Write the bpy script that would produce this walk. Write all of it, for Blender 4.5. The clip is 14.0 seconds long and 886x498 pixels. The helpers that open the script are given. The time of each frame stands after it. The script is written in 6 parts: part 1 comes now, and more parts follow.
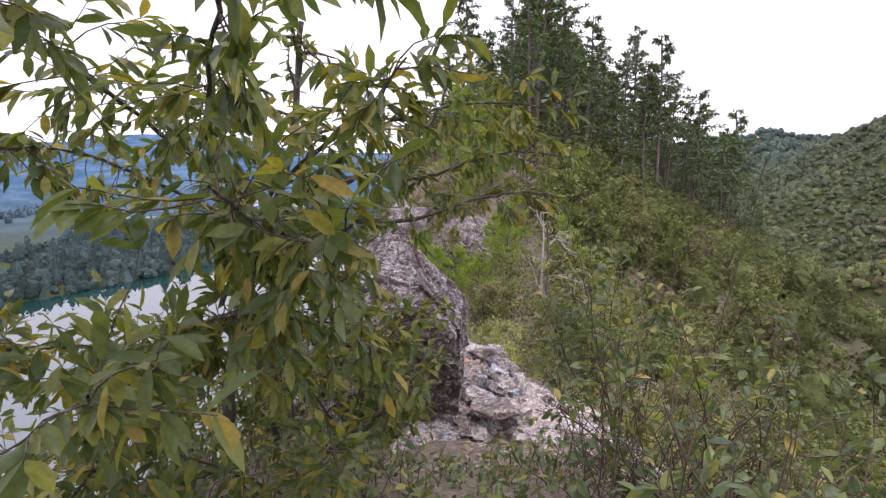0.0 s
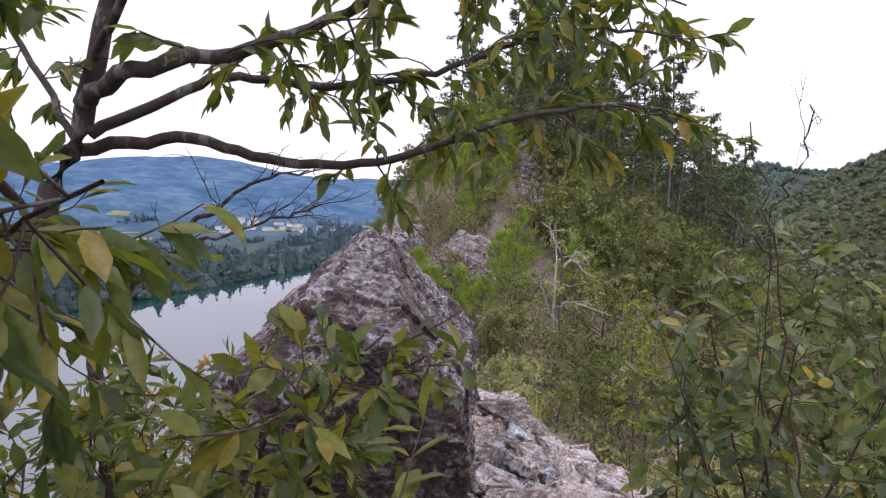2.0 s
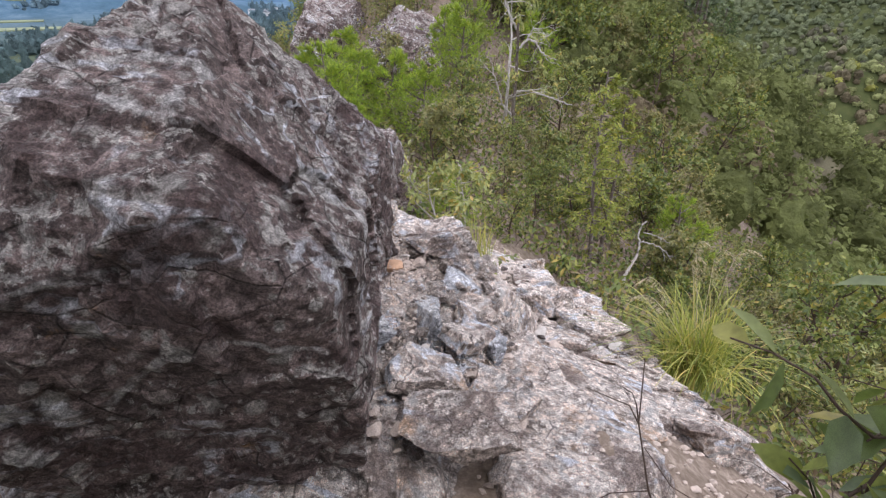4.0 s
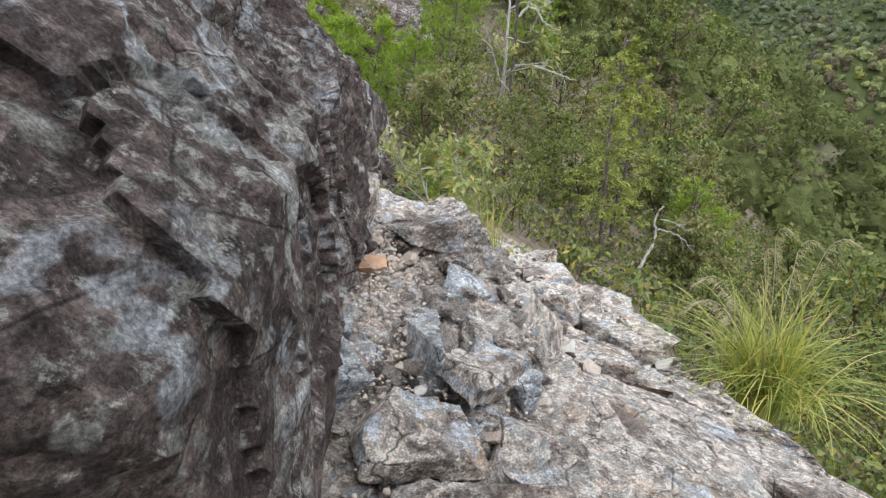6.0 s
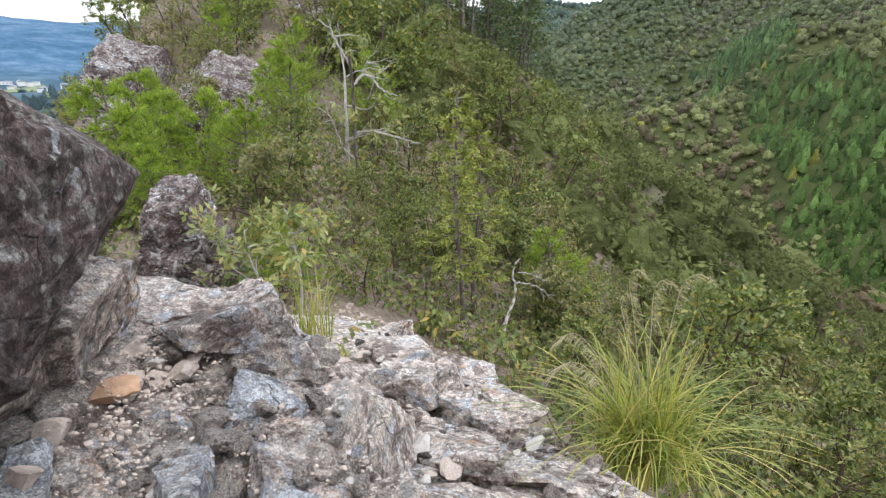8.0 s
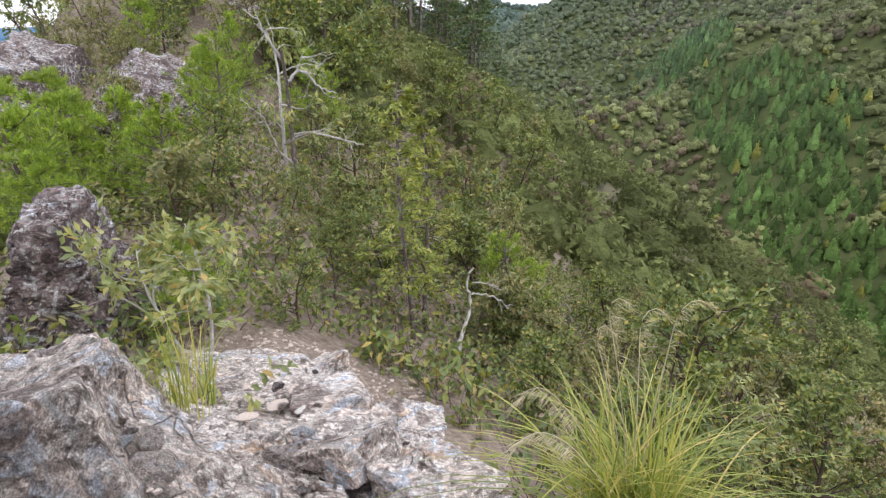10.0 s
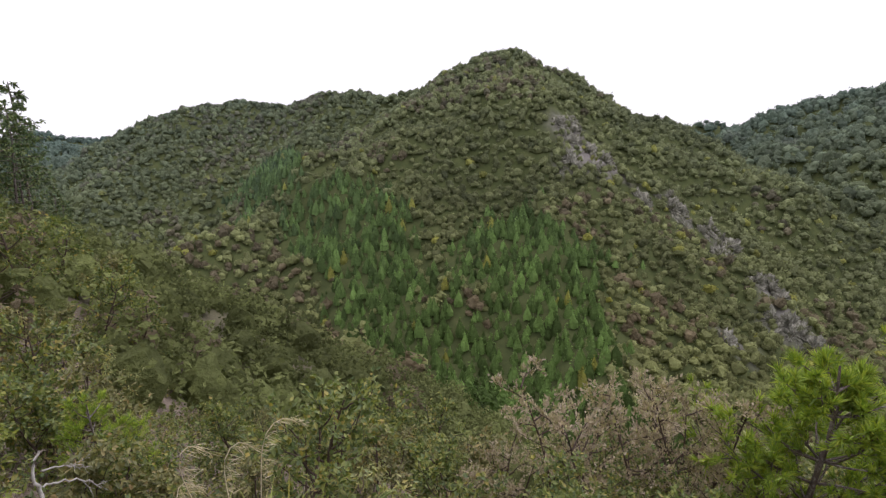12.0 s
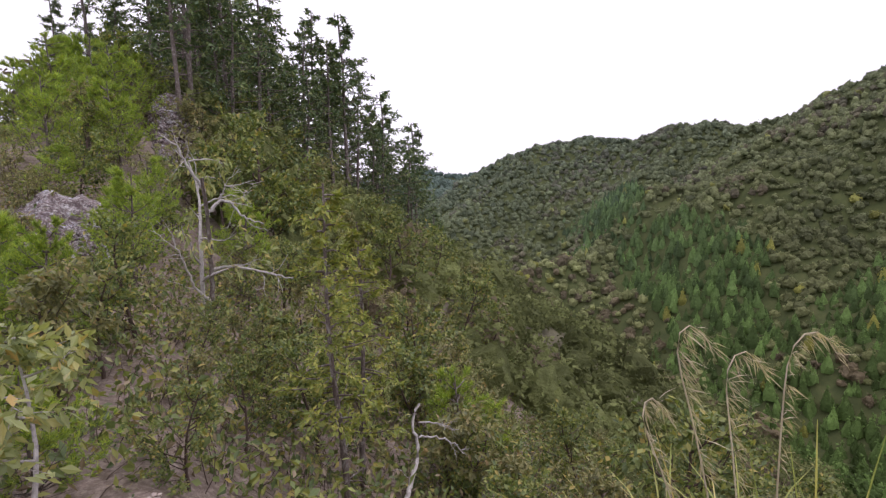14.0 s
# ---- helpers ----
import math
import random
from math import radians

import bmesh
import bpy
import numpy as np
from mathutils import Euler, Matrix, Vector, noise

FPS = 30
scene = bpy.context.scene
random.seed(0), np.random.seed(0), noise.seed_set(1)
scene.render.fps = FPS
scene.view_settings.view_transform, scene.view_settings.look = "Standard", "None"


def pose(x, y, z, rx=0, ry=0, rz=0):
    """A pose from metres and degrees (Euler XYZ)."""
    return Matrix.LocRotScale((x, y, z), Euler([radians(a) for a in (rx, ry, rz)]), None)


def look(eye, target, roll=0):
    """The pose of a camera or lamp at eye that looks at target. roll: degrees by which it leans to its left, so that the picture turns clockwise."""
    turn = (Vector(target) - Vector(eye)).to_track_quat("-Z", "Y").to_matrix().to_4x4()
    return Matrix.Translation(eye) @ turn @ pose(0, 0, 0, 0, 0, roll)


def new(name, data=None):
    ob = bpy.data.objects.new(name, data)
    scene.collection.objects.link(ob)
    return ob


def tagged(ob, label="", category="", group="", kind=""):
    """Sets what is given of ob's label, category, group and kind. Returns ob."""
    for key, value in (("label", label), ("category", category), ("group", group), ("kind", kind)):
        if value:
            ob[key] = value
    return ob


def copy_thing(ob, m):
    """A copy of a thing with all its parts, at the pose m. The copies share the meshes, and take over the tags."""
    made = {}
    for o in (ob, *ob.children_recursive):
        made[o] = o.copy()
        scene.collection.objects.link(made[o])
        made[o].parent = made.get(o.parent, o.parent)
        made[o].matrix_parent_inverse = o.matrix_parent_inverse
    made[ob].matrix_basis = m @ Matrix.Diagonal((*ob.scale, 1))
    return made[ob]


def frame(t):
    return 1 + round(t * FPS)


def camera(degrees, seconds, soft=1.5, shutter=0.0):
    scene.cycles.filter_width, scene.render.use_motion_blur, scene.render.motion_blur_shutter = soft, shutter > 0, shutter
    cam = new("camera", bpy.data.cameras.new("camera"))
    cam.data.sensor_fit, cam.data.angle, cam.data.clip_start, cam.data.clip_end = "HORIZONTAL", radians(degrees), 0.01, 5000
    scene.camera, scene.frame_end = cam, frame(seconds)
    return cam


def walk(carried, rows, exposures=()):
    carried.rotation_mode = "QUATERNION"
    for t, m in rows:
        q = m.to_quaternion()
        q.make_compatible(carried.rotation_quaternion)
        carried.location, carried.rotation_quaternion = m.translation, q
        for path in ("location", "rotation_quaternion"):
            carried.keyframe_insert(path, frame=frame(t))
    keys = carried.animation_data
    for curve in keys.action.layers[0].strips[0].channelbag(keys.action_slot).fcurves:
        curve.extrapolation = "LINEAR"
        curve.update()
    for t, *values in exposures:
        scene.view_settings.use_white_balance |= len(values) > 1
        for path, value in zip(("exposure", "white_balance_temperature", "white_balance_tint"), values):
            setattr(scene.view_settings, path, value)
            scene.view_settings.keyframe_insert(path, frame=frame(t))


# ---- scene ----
cam = camera(75.4, 14.0, soft=1.3, shutter=0.0)
PATH = [
    (0, (0.35, -7.7, 2.863), (0.186, -5.732, 2.55), 0.3),
    (0.5, (0.331, -7.038, 2.629), (0.172, -5.057, 2.403), 0.4),
    (1, (0.324, -6.359, 2.519), (0.197, -4.374, 2.315), 0.5),
    (1.5, (0.242, -5.83, 2.381), (0.112, -3.846, 2.169), 0.7),
    (2, (0.137, -5.375, 2.299), (-0.021, -3.394, 2.08), 1.4),
    (2.5, (0.252, -4.88, 2.278), (0.168, -2.901, 2.0), 1.1),
    (3, (0.316, -4.46, 2.284), (0.295, -2.509, 1.842), 1.2),
    (3.5, (0.32, -3.906, 2.05), (0.324, -2.039, 1.333), 1.1),
    (3.7, (0.326, -3.767, 2.04), (0.338, -1.973, 1.156), 1.0),
    (5.8, (0.228, -2.634, 1.478), (0.294, -0.869, 0.54), 1.3),
    (6, (0.283, -2.543, 1.487), (0.34, -0.778, 0.548), 1.2),
    (6.5, (0.373, -2.331, 1.389), (0.45, -0.5, 0.59), 1.0),
    (7, (0.399, -2.247, 1.449), (0.608, -0.417, 0.669), 0.8),
    (7.5, (0.5, -2.124, 1.376), (0.918, -0.315, 0.631), 0.3),
    (8, (0.651, -1.964, 1.238), (1.155, -0.166, 0.521), 0.1),
    (8.2, (0.675, -1.842, 1.217), (1.213, -0.054, 0.5), 0.1),
    (10.3, (1.162, -1.189, 1.025), (1.855, 0.55, 0.319), -0.7),
    (10.5, (1.238, -1.228, 1.05), (2.057, 0.462, 0.365), -1.1),
    (10.7, (1.309, -1.251, 1.063), (2.32, 0.361, 0.449), -1.7),
    (11, (1.355, -1.249, 1.083), (2.663, 0.189, 0.615), -1.6),
    (11.5, (1.377, -1.172, 0.997), (2.988, -0.034, 0.666), -1.6),
    (12, (1.355, -1.174, 0.972), (3.044, -0.156, 0.639), -2.0),
    (12.5, (1.326, -1.14, 0.942), (3.032, -0.155, 0.601), -2.2),
    (13, (1.35, -0.819, 0.891), (3.054, 0.168, 0.542), -1.9),
    (13.5, (1.393, -0.334, 0.593), (2.903, 0.961, 0.382), -1.4),
    (14, (1.421, -0.337, 0.3), (2.301, 1.45, 0.12), -1.4),
]
EXPOSURES = [(0, 0.57, 6200, 28), (1.5, 0.36, 6100, 28), (3.0, 0.36, 6050, 28), (3.7, 0.72, 6200, 22), (6.0, 0.84, 6150, 7), (8.2, 0.84, 6150, 11), (10.5, 0.88, 6150, 18), (11.0, 1.0, 5700, 24), (11.6, 0.5, 6300, 19), (12.5, 0.25, 6350, 24), (13.5, 0.15, 6300, 26), (14, 0.32, 6200, 28)]
walk(cam, [(t, look(eye, target, roll)) for t, eye, target, roll in PATH], EXPOSURES)

# ---- world: overcast sky with a weak, wide sun ----
world = bpy.data.worlds.new("overcast_sky")
scene.world = world
world.use_nodes = True
wn, wl = world.node_tree.nodes, world.node_tree.links
sky = wn.new("ShaderNodeTexSky")
sky.sky_type, sky.sun_disc = "NISHITA", False
sky.sun_elevation, sky.sun_rotation = radians(69), radians(143)
dim = wn.new("ShaderNodeVectorMath")
dim.operation = "SCALE"
dim.inputs["Scale"].default_value = 0.1
cloud_noise = wn.new("ShaderNodeTexNoise")
cloud_noise.inputs["Scale"].default_value = 1.6
cloud_noise.inputs["Detail"].default_value = 4
cloud_tone = wn.new("ShaderNodeValToRGB")
cloud_tone.color_ramp.elements[0].color = (0.93, 0.94, 0.97, 1)
cloud_tone.color_ramp.elements[1].color = (1.05, 1.04, 1.05, 1)
cover = wn.new("ShaderNodeMixRGB")
cover.inputs["Fac"].default_value = 0.9
wl.new(sky.outputs[0], dim.inputs[0])
wl.new(cloud_noise.outputs["Fac"], cloud_tone.inputs["Fac"])
wl.new(dim.outputs[0], cover.inputs["Color1"])
wl.new(cloud_tone.outputs["Color"], cover.inputs["Color2"])
wl.new(cover.outputs["Color"], wn["Background"].inputs["Color"])
wn["Background"].inputs["Strength"].default_value = 1.0

sun_data = bpy.data.lights.new("sun", "SUN")
sun_data.energy, sun_data.angle, sun_data.color = 0.7, radians(30), (1.0, 0.96, 0.9)
sun = new("sun", sun_data)
sun.matrix_world = look((0, 0, 60), (-14, 18.6, 0))


# ---- materials ----
class Nodes:
    """A short way to write node materials."""

    def __init__(self, name):
        self.mat = bpy.data.materials.new(name)
        self.mat.use_nodes = True
        self.tree = self.mat.node_tree
        self.tree.nodes.clear()
        self.out = self.add("ShaderNodeOutputMaterial")

    def add(self, kind, **settings):
        node = self.tree.nodes.new(kind)
        for key, value in settings.items():
            node.inputs[key.replace("_", " ")].default_value = value
        return node

    def link(self, a, b):
        self.tree.links.new(a, b)

    def coords(self, stretch=(1, 1, 1), turn=(0, 0, 0)):
        c = self.add("ShaderNodeTexCoord")
        m = self.add("ShaderNodeMapping")
        m.inputs["Scale"].default_value = stretch
        m.inputs["Rotation"].default_value = [radians(a) for a in turn]
        self.link(c.outputs["Object"], m.inputs["Vector"])
        return m.outputs["Vector"]

    def noise(self, scale, detail=5, rough=0.6, vector=None, distortion=0.0):
        n = self.add("ShaderNodeTexNoise", Scale=scale, Detail=detail, Roughness=rough, Distortion=distortion)
        if vector is not None:
            self.link(vector, n.inputs["Vector"])
        return n.outputs["Fac"]

    def ramp(self, value, *stops):
        r = self.add("ShaderNodeValToRGB")
        e = r.color_ramp.elements
        while len(e) < len(stops):
            e.new(0.5)
        for el, (at, col) in zip(e, stops):
            el.position = at
            el.color = (*col, 1) if isinstance(col, tuple) else (col, col, col, 1)
        self.link(value, r.inputs["Fac"])
        return r.outputs["Color"]

    def mix(self, fac, a, b, how="MIX"):
        m = self.add("ShaderNodeMixRGB")
        m.blend_type = how
        for value, sock in ((fac, m.inputs["Fac"]), (a, m.inputs["Color1"]), (b, m.inputs["Color2"])):
            if isinstance(value, (int, float)):
                sock.default_value = value if sock.name == "Fac" else (value, value, value, 1)
            elif isinstance(value, tuple):
                sock.default_value = (*value, 1)
            else:
                self.link(value, sock)
        return m.outputs["Color"]

    def math(self, how, a, b):
        m = self.add("ShaderNodeMath")
        m.operation = how
        for value, sock in ((a, m.inputs[0]), (b, m.inputs[1])):
            if isinstance(value, (int, float)):
                sock.default_value = value
            else:
                self.link(value, sock)
        return m.outputs[0]

    def surface(self, colour, rough=0.8, bump=None, strength=0.4, distance=0.02, specular=0.3):
        p = self.add("ShaderNodeBsdfPrincipled")
        p.inputs["Specular IOR Level"].default_value = specular
        if isinstance(colour, tuple):
            p.inputs["Base Color"].default_value = (*colour, 1)
        else:
            self.link(colour, p.inputs["Base Color"])
        if isinstance(rough, (int, float)):
            p.inputs["Roughness"].default_value = rough
        else:
            self.link(rough, p.inputs["Roughness"])
        if bump is not None:
            b = self.add("ShaderNodeBump", Strength=strength, Distance=distance)
            self.link(bump, b.inputs["Height"])
            self.link(b.outputs["Normal"], p.inputs["Normal"])
        return p.outputs["BSDF"]

    def done(self, shader):
        self.link(shader, self.out.inputs["Surface"])
        return self.mat


def rock_material(name, dark, mid, pale, stain, pale_at, vein, stain_at, worn, worn_at, spots=0.0):
    n = Nodes(name)
    v = n.coords()
    bed = n.coords((1.0, 1.0, 1.35), (50, 28, 10))
    warp = n.mix(0.12, bed, n.add("ShaderNodeTexNoise", Scale=3.5, Detail=4.0).outputs["Color"])
    big = n.noise(1.3, 4, 0.6, v, 0.6)
    body = n.ramp(n.noise(13, 13, 0.78, bed), (0.4, dark), (0.5, mid), (0.62, tuple(c * 1.4 for c in mid)))
    chip = n.add("ShaderNodeTexVoronoi", Scale=9.0)
    n.link(warp, chip.inputs["Vector"])
    sep = n.add("ShaderNodeSeparateColor")
    n.link(chip.outputs["Color"], sep.inputs[0])
    body = n.mix(0.85, body, n.ramp(sep.outputs[0], (0.0, 0.5), (1.0, 1.5)), "MULTIPLY")
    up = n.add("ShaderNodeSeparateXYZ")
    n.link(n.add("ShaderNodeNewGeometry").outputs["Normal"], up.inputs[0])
    # pale patches come out a little denser on faces that point up
    pale_bias = n.math("ADD", n.math("ADD", n.math("MULTIPLY", big, 0.3), 0.07), n.math("MULTIPLY", up.outputs["Z"], 0.07))
    lichen = n.ramp(n.math("ADD", n.noise(19, 13, 0.8, v), pale_bias), (pale_at, 0.0), (pale_at + 0.035, 1.0))
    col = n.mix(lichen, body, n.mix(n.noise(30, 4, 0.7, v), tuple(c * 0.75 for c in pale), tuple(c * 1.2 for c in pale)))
    crust = n.ramp(n.noise(2.1, 11, 0.75, v), (stain_at, 0.0), (stain_at + 0.07, 0.75))
    col = n.mix(crust, col, stain)
    for size, share in ((9.0, 0.62), (21.0, 0.7)):
        spot = n.add("ShaderNodeTexVoronoi", Scale=size)
        n.link(n.mix(0.06, v, n.add("ShaderNodeTexNoise", Scale=size * 1.6, Detail=6.0, Roughness=0.7).outputs["Color"]), spot.inputs["Vector"])
        which = n.add("ShaderNodeSeparateColor")
        n.link(spot.outputs["Color"], which.inputs[0])
        blot = n.math("MULTIPLY", n.ramp(spot.outputs["Distance"], (0.3, 1.0), (0.42, 0.0)), n.ramp(which.outputs[0], (share, 0.0), (share + 0.02, spots)))
        col = n.mix(blot, col, n.mix(which.outputs[1], tuple(c * 0.7 for c in pale), tuple(c * 1.1 for c in pale)))
    seam = n.add("ShaderNodeTexVoronoi", Scale=1.7)
    seam.feature = "DISTANCE_TO_EDGE"
    n.link(n.mix(0.1, n.coords((1.0, 0.6, 1.3), (20, 35, 0)), n.add("ShaderNodeTexNoise", Scale=9.0, Detail=6.0).outputs["Color"]), seam.inputs["Vector"])
    seams = n.ramp(seam.outputs["Distance"], (0.0, 0.9), (0.018, 0.7), (0.03, 0.0))
    seams = n.math("MULTIPLY", seams, n.ramp(n.noise(2.0, 6, 0.7, v), (0.5, 0.0), (0.56, 1.0)))
    col = n.mix(seams, col, (0.5, 0.49, 0.48))
    wave = n.add("ShaderNodeTexNoise", Scale=1.5, Detail=4.0, Roughness=0.55, Distortion=0.5)
    n.link(n.coords((0.7, 1.5, 2.2), (52, -30, 10)), wave.inputs["Vector"])
    line = n.math("ABSOLUTE", n.math("SUBTRACT", wave.outputs["Fac"], 0.5), 0.0)
    veins = n.ramp(line, (0.0, 1.0), (0.014, 0.9), (0.024, 0.0))
    patch = n.ramp(n.noise(2.6, 5, 0.6, v), (0.48, 0.0), (0.54, vein))
    col = n.mix(n.math("MULTIPLY", veins, patch), col, (0.6, 0.62, 0.67))
    cell = n.add("ShaderNodeTexVoronoi", Scale=4.0)
    cell.feature = "DISTANCE_TO_EDGE"
    n.link(warp, cell.inputs["Vector"])
    crack = n.ramp(cell.outputs["Distance"], (0.0, 0.0), (0.02, 1.0))
    gate = n.ramp(n.noise(3.0, 3, 0.6, v), (0.45, 0.0), (0.56, 1.0))
    crack = n.mix(gate, (1.0, 1.0, 1.0), crack)
    col = n.mix(0.75, col, crack, "MULTIPLY")
    old = n.ramp(n.noise(2.4, 9, 0.7, n.coords((1, 0.7, 1.4), (30, 10, 40))), (worn_at, 0.0), (worn_at + 0.05, 0.85))
    col = n.mix(old, col, n.mix(n.noise(40, 6, 0.8, v), worn, tuple(c * 2.2 for c in worn)))
    bits = n.add("ShaderNodeTexVoronoi", Scale=38.0)
    n.link(n.mix(0.05, bed, n.add("ShaderNodeTexNoise", Scale=12.0, Detail=4.0).outputs["Color"]), bits.inputs["Vector"])
    shard = n.add("ShaderNodeSeparateColor")
    n.link(bits.outputs["Color"], shard.inputs[0])
    col = n.mix(0.8, col, n.ramp(shard.outputs[0], (0.0, 0.58), (0.5, 1.0), (1.0, 1.45)), "MULTIPLY")
    speck = n.ramp(n.noise(130, 5, 0.8, v), (0.37, 0.45), (0.5, 1.0), (0.63, 1.65))
    col = n.mix(1.0, col, speck, "MULTIPLY")
    col = n.mix(0.85, col, n.ramp(n.noise(24, 13, 0.85, v), (0.38, 0.58), (0.5, 1.0), (0.62, 1.45)), "MULTIPLY")
    height = n.math("ADD", n.math("ADD", n.math("MULTIPLY", crack, 0.35), n.math("MULTIPLY", sep.outputs[1], 0.3)), n.noise(16, 13, 0.82, v))
    height = n.math("ADD", height, n.math("MULTIPLY", shard.outputs[1], 0.22))
    return n.done(n.surface(col, 0.82, height, 1.0, 0.04, 0.25))


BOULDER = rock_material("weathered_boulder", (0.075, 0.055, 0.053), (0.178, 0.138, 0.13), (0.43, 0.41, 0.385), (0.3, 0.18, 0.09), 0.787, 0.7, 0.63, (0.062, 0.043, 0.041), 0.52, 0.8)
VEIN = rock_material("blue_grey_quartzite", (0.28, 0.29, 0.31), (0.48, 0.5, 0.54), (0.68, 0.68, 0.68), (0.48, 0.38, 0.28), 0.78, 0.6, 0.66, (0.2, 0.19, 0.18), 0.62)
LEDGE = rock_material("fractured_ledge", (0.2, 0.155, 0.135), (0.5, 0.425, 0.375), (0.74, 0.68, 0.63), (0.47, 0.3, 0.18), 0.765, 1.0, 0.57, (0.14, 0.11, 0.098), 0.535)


def leaf_material(name, stops, gloss=0.45, thin=0.3, veined=False):
    n = Nodes(name)
    rnd = n.math("FRACT", n.math("ADD", n.add("ShaderNodeNewGeometry").outputs["Random Per Island"], n.add("ShaderNodeObjectInfo").outputs["Random"]), 0.0)
    col = n.ramp(rnd, *stops)
    col = n.mix(1.0, col, n.ramp(n.noise(2.2, 4, 0.6, n.coords()), (0.3, 0.72), (0.7, 1.25)), "MULTIPLY")
    if veined:
        col = n.mix(1.0, col, n.ramp(n.noise(55, 3, 0.6, n.coords()), (0.35, 0.8), (0.65, 1.15)), "MULTIPLY")
    front = n.surface(col, gloss, specular=0.45)
    back = n.add("ShaderNodeBsdfTranslucent")
    n.link(n.mix(1.0, col, (1.5, 1.6, 0.7), "MULTIPLY"), back.inputs["Color"])
    m = n.add("ShaderNodeMixShader", Fac=thin)
    n.link(front, m.inputs[1])
    n.link(back.outputs[0], m.inputs[2])
    return n.done(m.outputs[0])


OAK_LEAF = leaf_material("oak_leaf", ((0.0, (0.074, 0.111, 0.039)), (0.5, (0.134, 0.167, 0.046)), (0.85, (0.227, 0.235, 0.046)), (1.0, (0.333, 0.247, 0.052))), 0.34, 0.42, True)
SHRUB_LEAF = leaf_material("shrub_leaf", ((0.0, (0.085, 0.122, 0.061)), (0.6, (0.150, 0.194, 0.075)), (0.93, (0.227, 0.257, 0.068)), (1.0, (0.426, 0.335, 0.082))), 0.42, 0.3, True)
PALE_LEAF = leaf_material("pale_leaf", ((0.0, (0.211, 0.251, 0.119)), (0.6, (0.317, 0.343, 0.145)), (0.9, (0.422, 0.396, 0.158)), (1.0, (0.502, 0.343, 0.119))), 0.5, 0.3)
AUTUMN_LEAF = leaf_material("autumn_leaf", ((0.0, (0.2, 0.2, 0.06)), (0.45, (0.36, 0.26, 0.06)), (0.8, (0.5, 0.26, 0.05)), (1.0, (0.42, 0.1, 0.05))), 0.5, 0.3)
BROAD_LEAF = leaf_material("broad_leaf", ((0.0, (0.082, 0.122, 0.044)), (0.5, (0.162, 0.208, 0.059)), (0.9, (0.275, 0.287, 0.074)), (1.0, (0.406, 0.315, 0.088))), 0.5, 0.25)
OLIVE_LEAF = leaf_material("olive_leaf", ((0.0, (0.130, 0.143, 0.065)), (0.5, (0.221, 0.221, 0.091)), (0.9, (0.299, 0.273, 0.117)), (1.0, (0.351, 0.247, 0.117))), 0.55, 0.25)
NEEDLE = leaf_material("pine_needle", ((0.0, (0.162, 0.250, 0.046)), (0.6, (0.275, 0.374, 0.053)), (1.0, (0.421, 0.468, 0.066))), 0.5, 0.3)
CYPRESS = leaf_material("cypress_spray", ((0.0, (0.067, 0.110, 0.054)), (0.6, (0.124, 0.180, 0.073)), (1.0, (0.225, 0.260, 0.095))), 0.6, 0.15)
SAPLING = leaf_material("sapling_spray", ((0.0, (0.179, 0.224, 0.055)), (0.6, (0.275, 0.311, 0.061)), (1.0, (0.385, 0.356, 0.085))), 0.55, 0.25)
GRASS = leaf_material("silver_grass_blade", ((0.0, (0.175, 0.230, 0.055)), (0.55, (0.325, 0.356, 0.088)), (0.85, (0.500, 0.460, 0.143)), (1.0, (0.625, 0.483, 0.220))), 0.45, 0.35)
PLUME = leaf_material("silver_grass_plume", ((0.0, (0.45, 0.38, 0.3)), (1.0, (0.62, 0.55, 0.45))), 0.8, 0.3)
SEEDY = leaf_material("seed_head", ((0.0, (0.325, 0.264, 0.204)), (0.6, (0.475, 0.396, 0.324)), (1.0, (0.375, 0.360, 0.180))), 0.8, 0.25)
DRY = leaf_material("dry_twig_leaf", ((0.0, (0.192, 0.144, 0.096)), (0.6, (0.300, 0.240, 0.156)), (1.0, (0.240, 0.240, 0.108))), 0.7, 0.2)


def bark_material(name, dark, light, patch=0.56):
    n = Nodes(name)
    v = n.coords((1, 1, 0.5))
    col = n.ramp(n.noise(40, 6, 0.7, v), (0.3, dark), (0.7, tuple(c * 2.0 for c in dark)))
    col = n.mix(n.ramp(n.noise(16, 5, 0.65, v), (patch, 0.0), (patch + 0.07, 0.85)), col, light)
    return n.done(n.surface(col, 0.85, n.noise(70, 6, 0.7, v), 0.7, 0.01, 0.2))


OAK_BARK = bark_material("oak_bark", (0.055, 0.045, 0.038), (0.24, 0.235, 0.21), 0.54)
TWIG = bark_material("brown_twig", (0.07, 0.05, 0.04), (0.2, 0.17, 0.14), 0.6)
DEAD = bark_material("bleached_wood", (0.28, 0.26, 0.24), (0.55, 0.53, 0.5), 0.5)
PINE_BARK = bark_material("grey_trunk", (0.1, 0.08, 0.07), (0.3, 0.28, 0.25), 0.52)


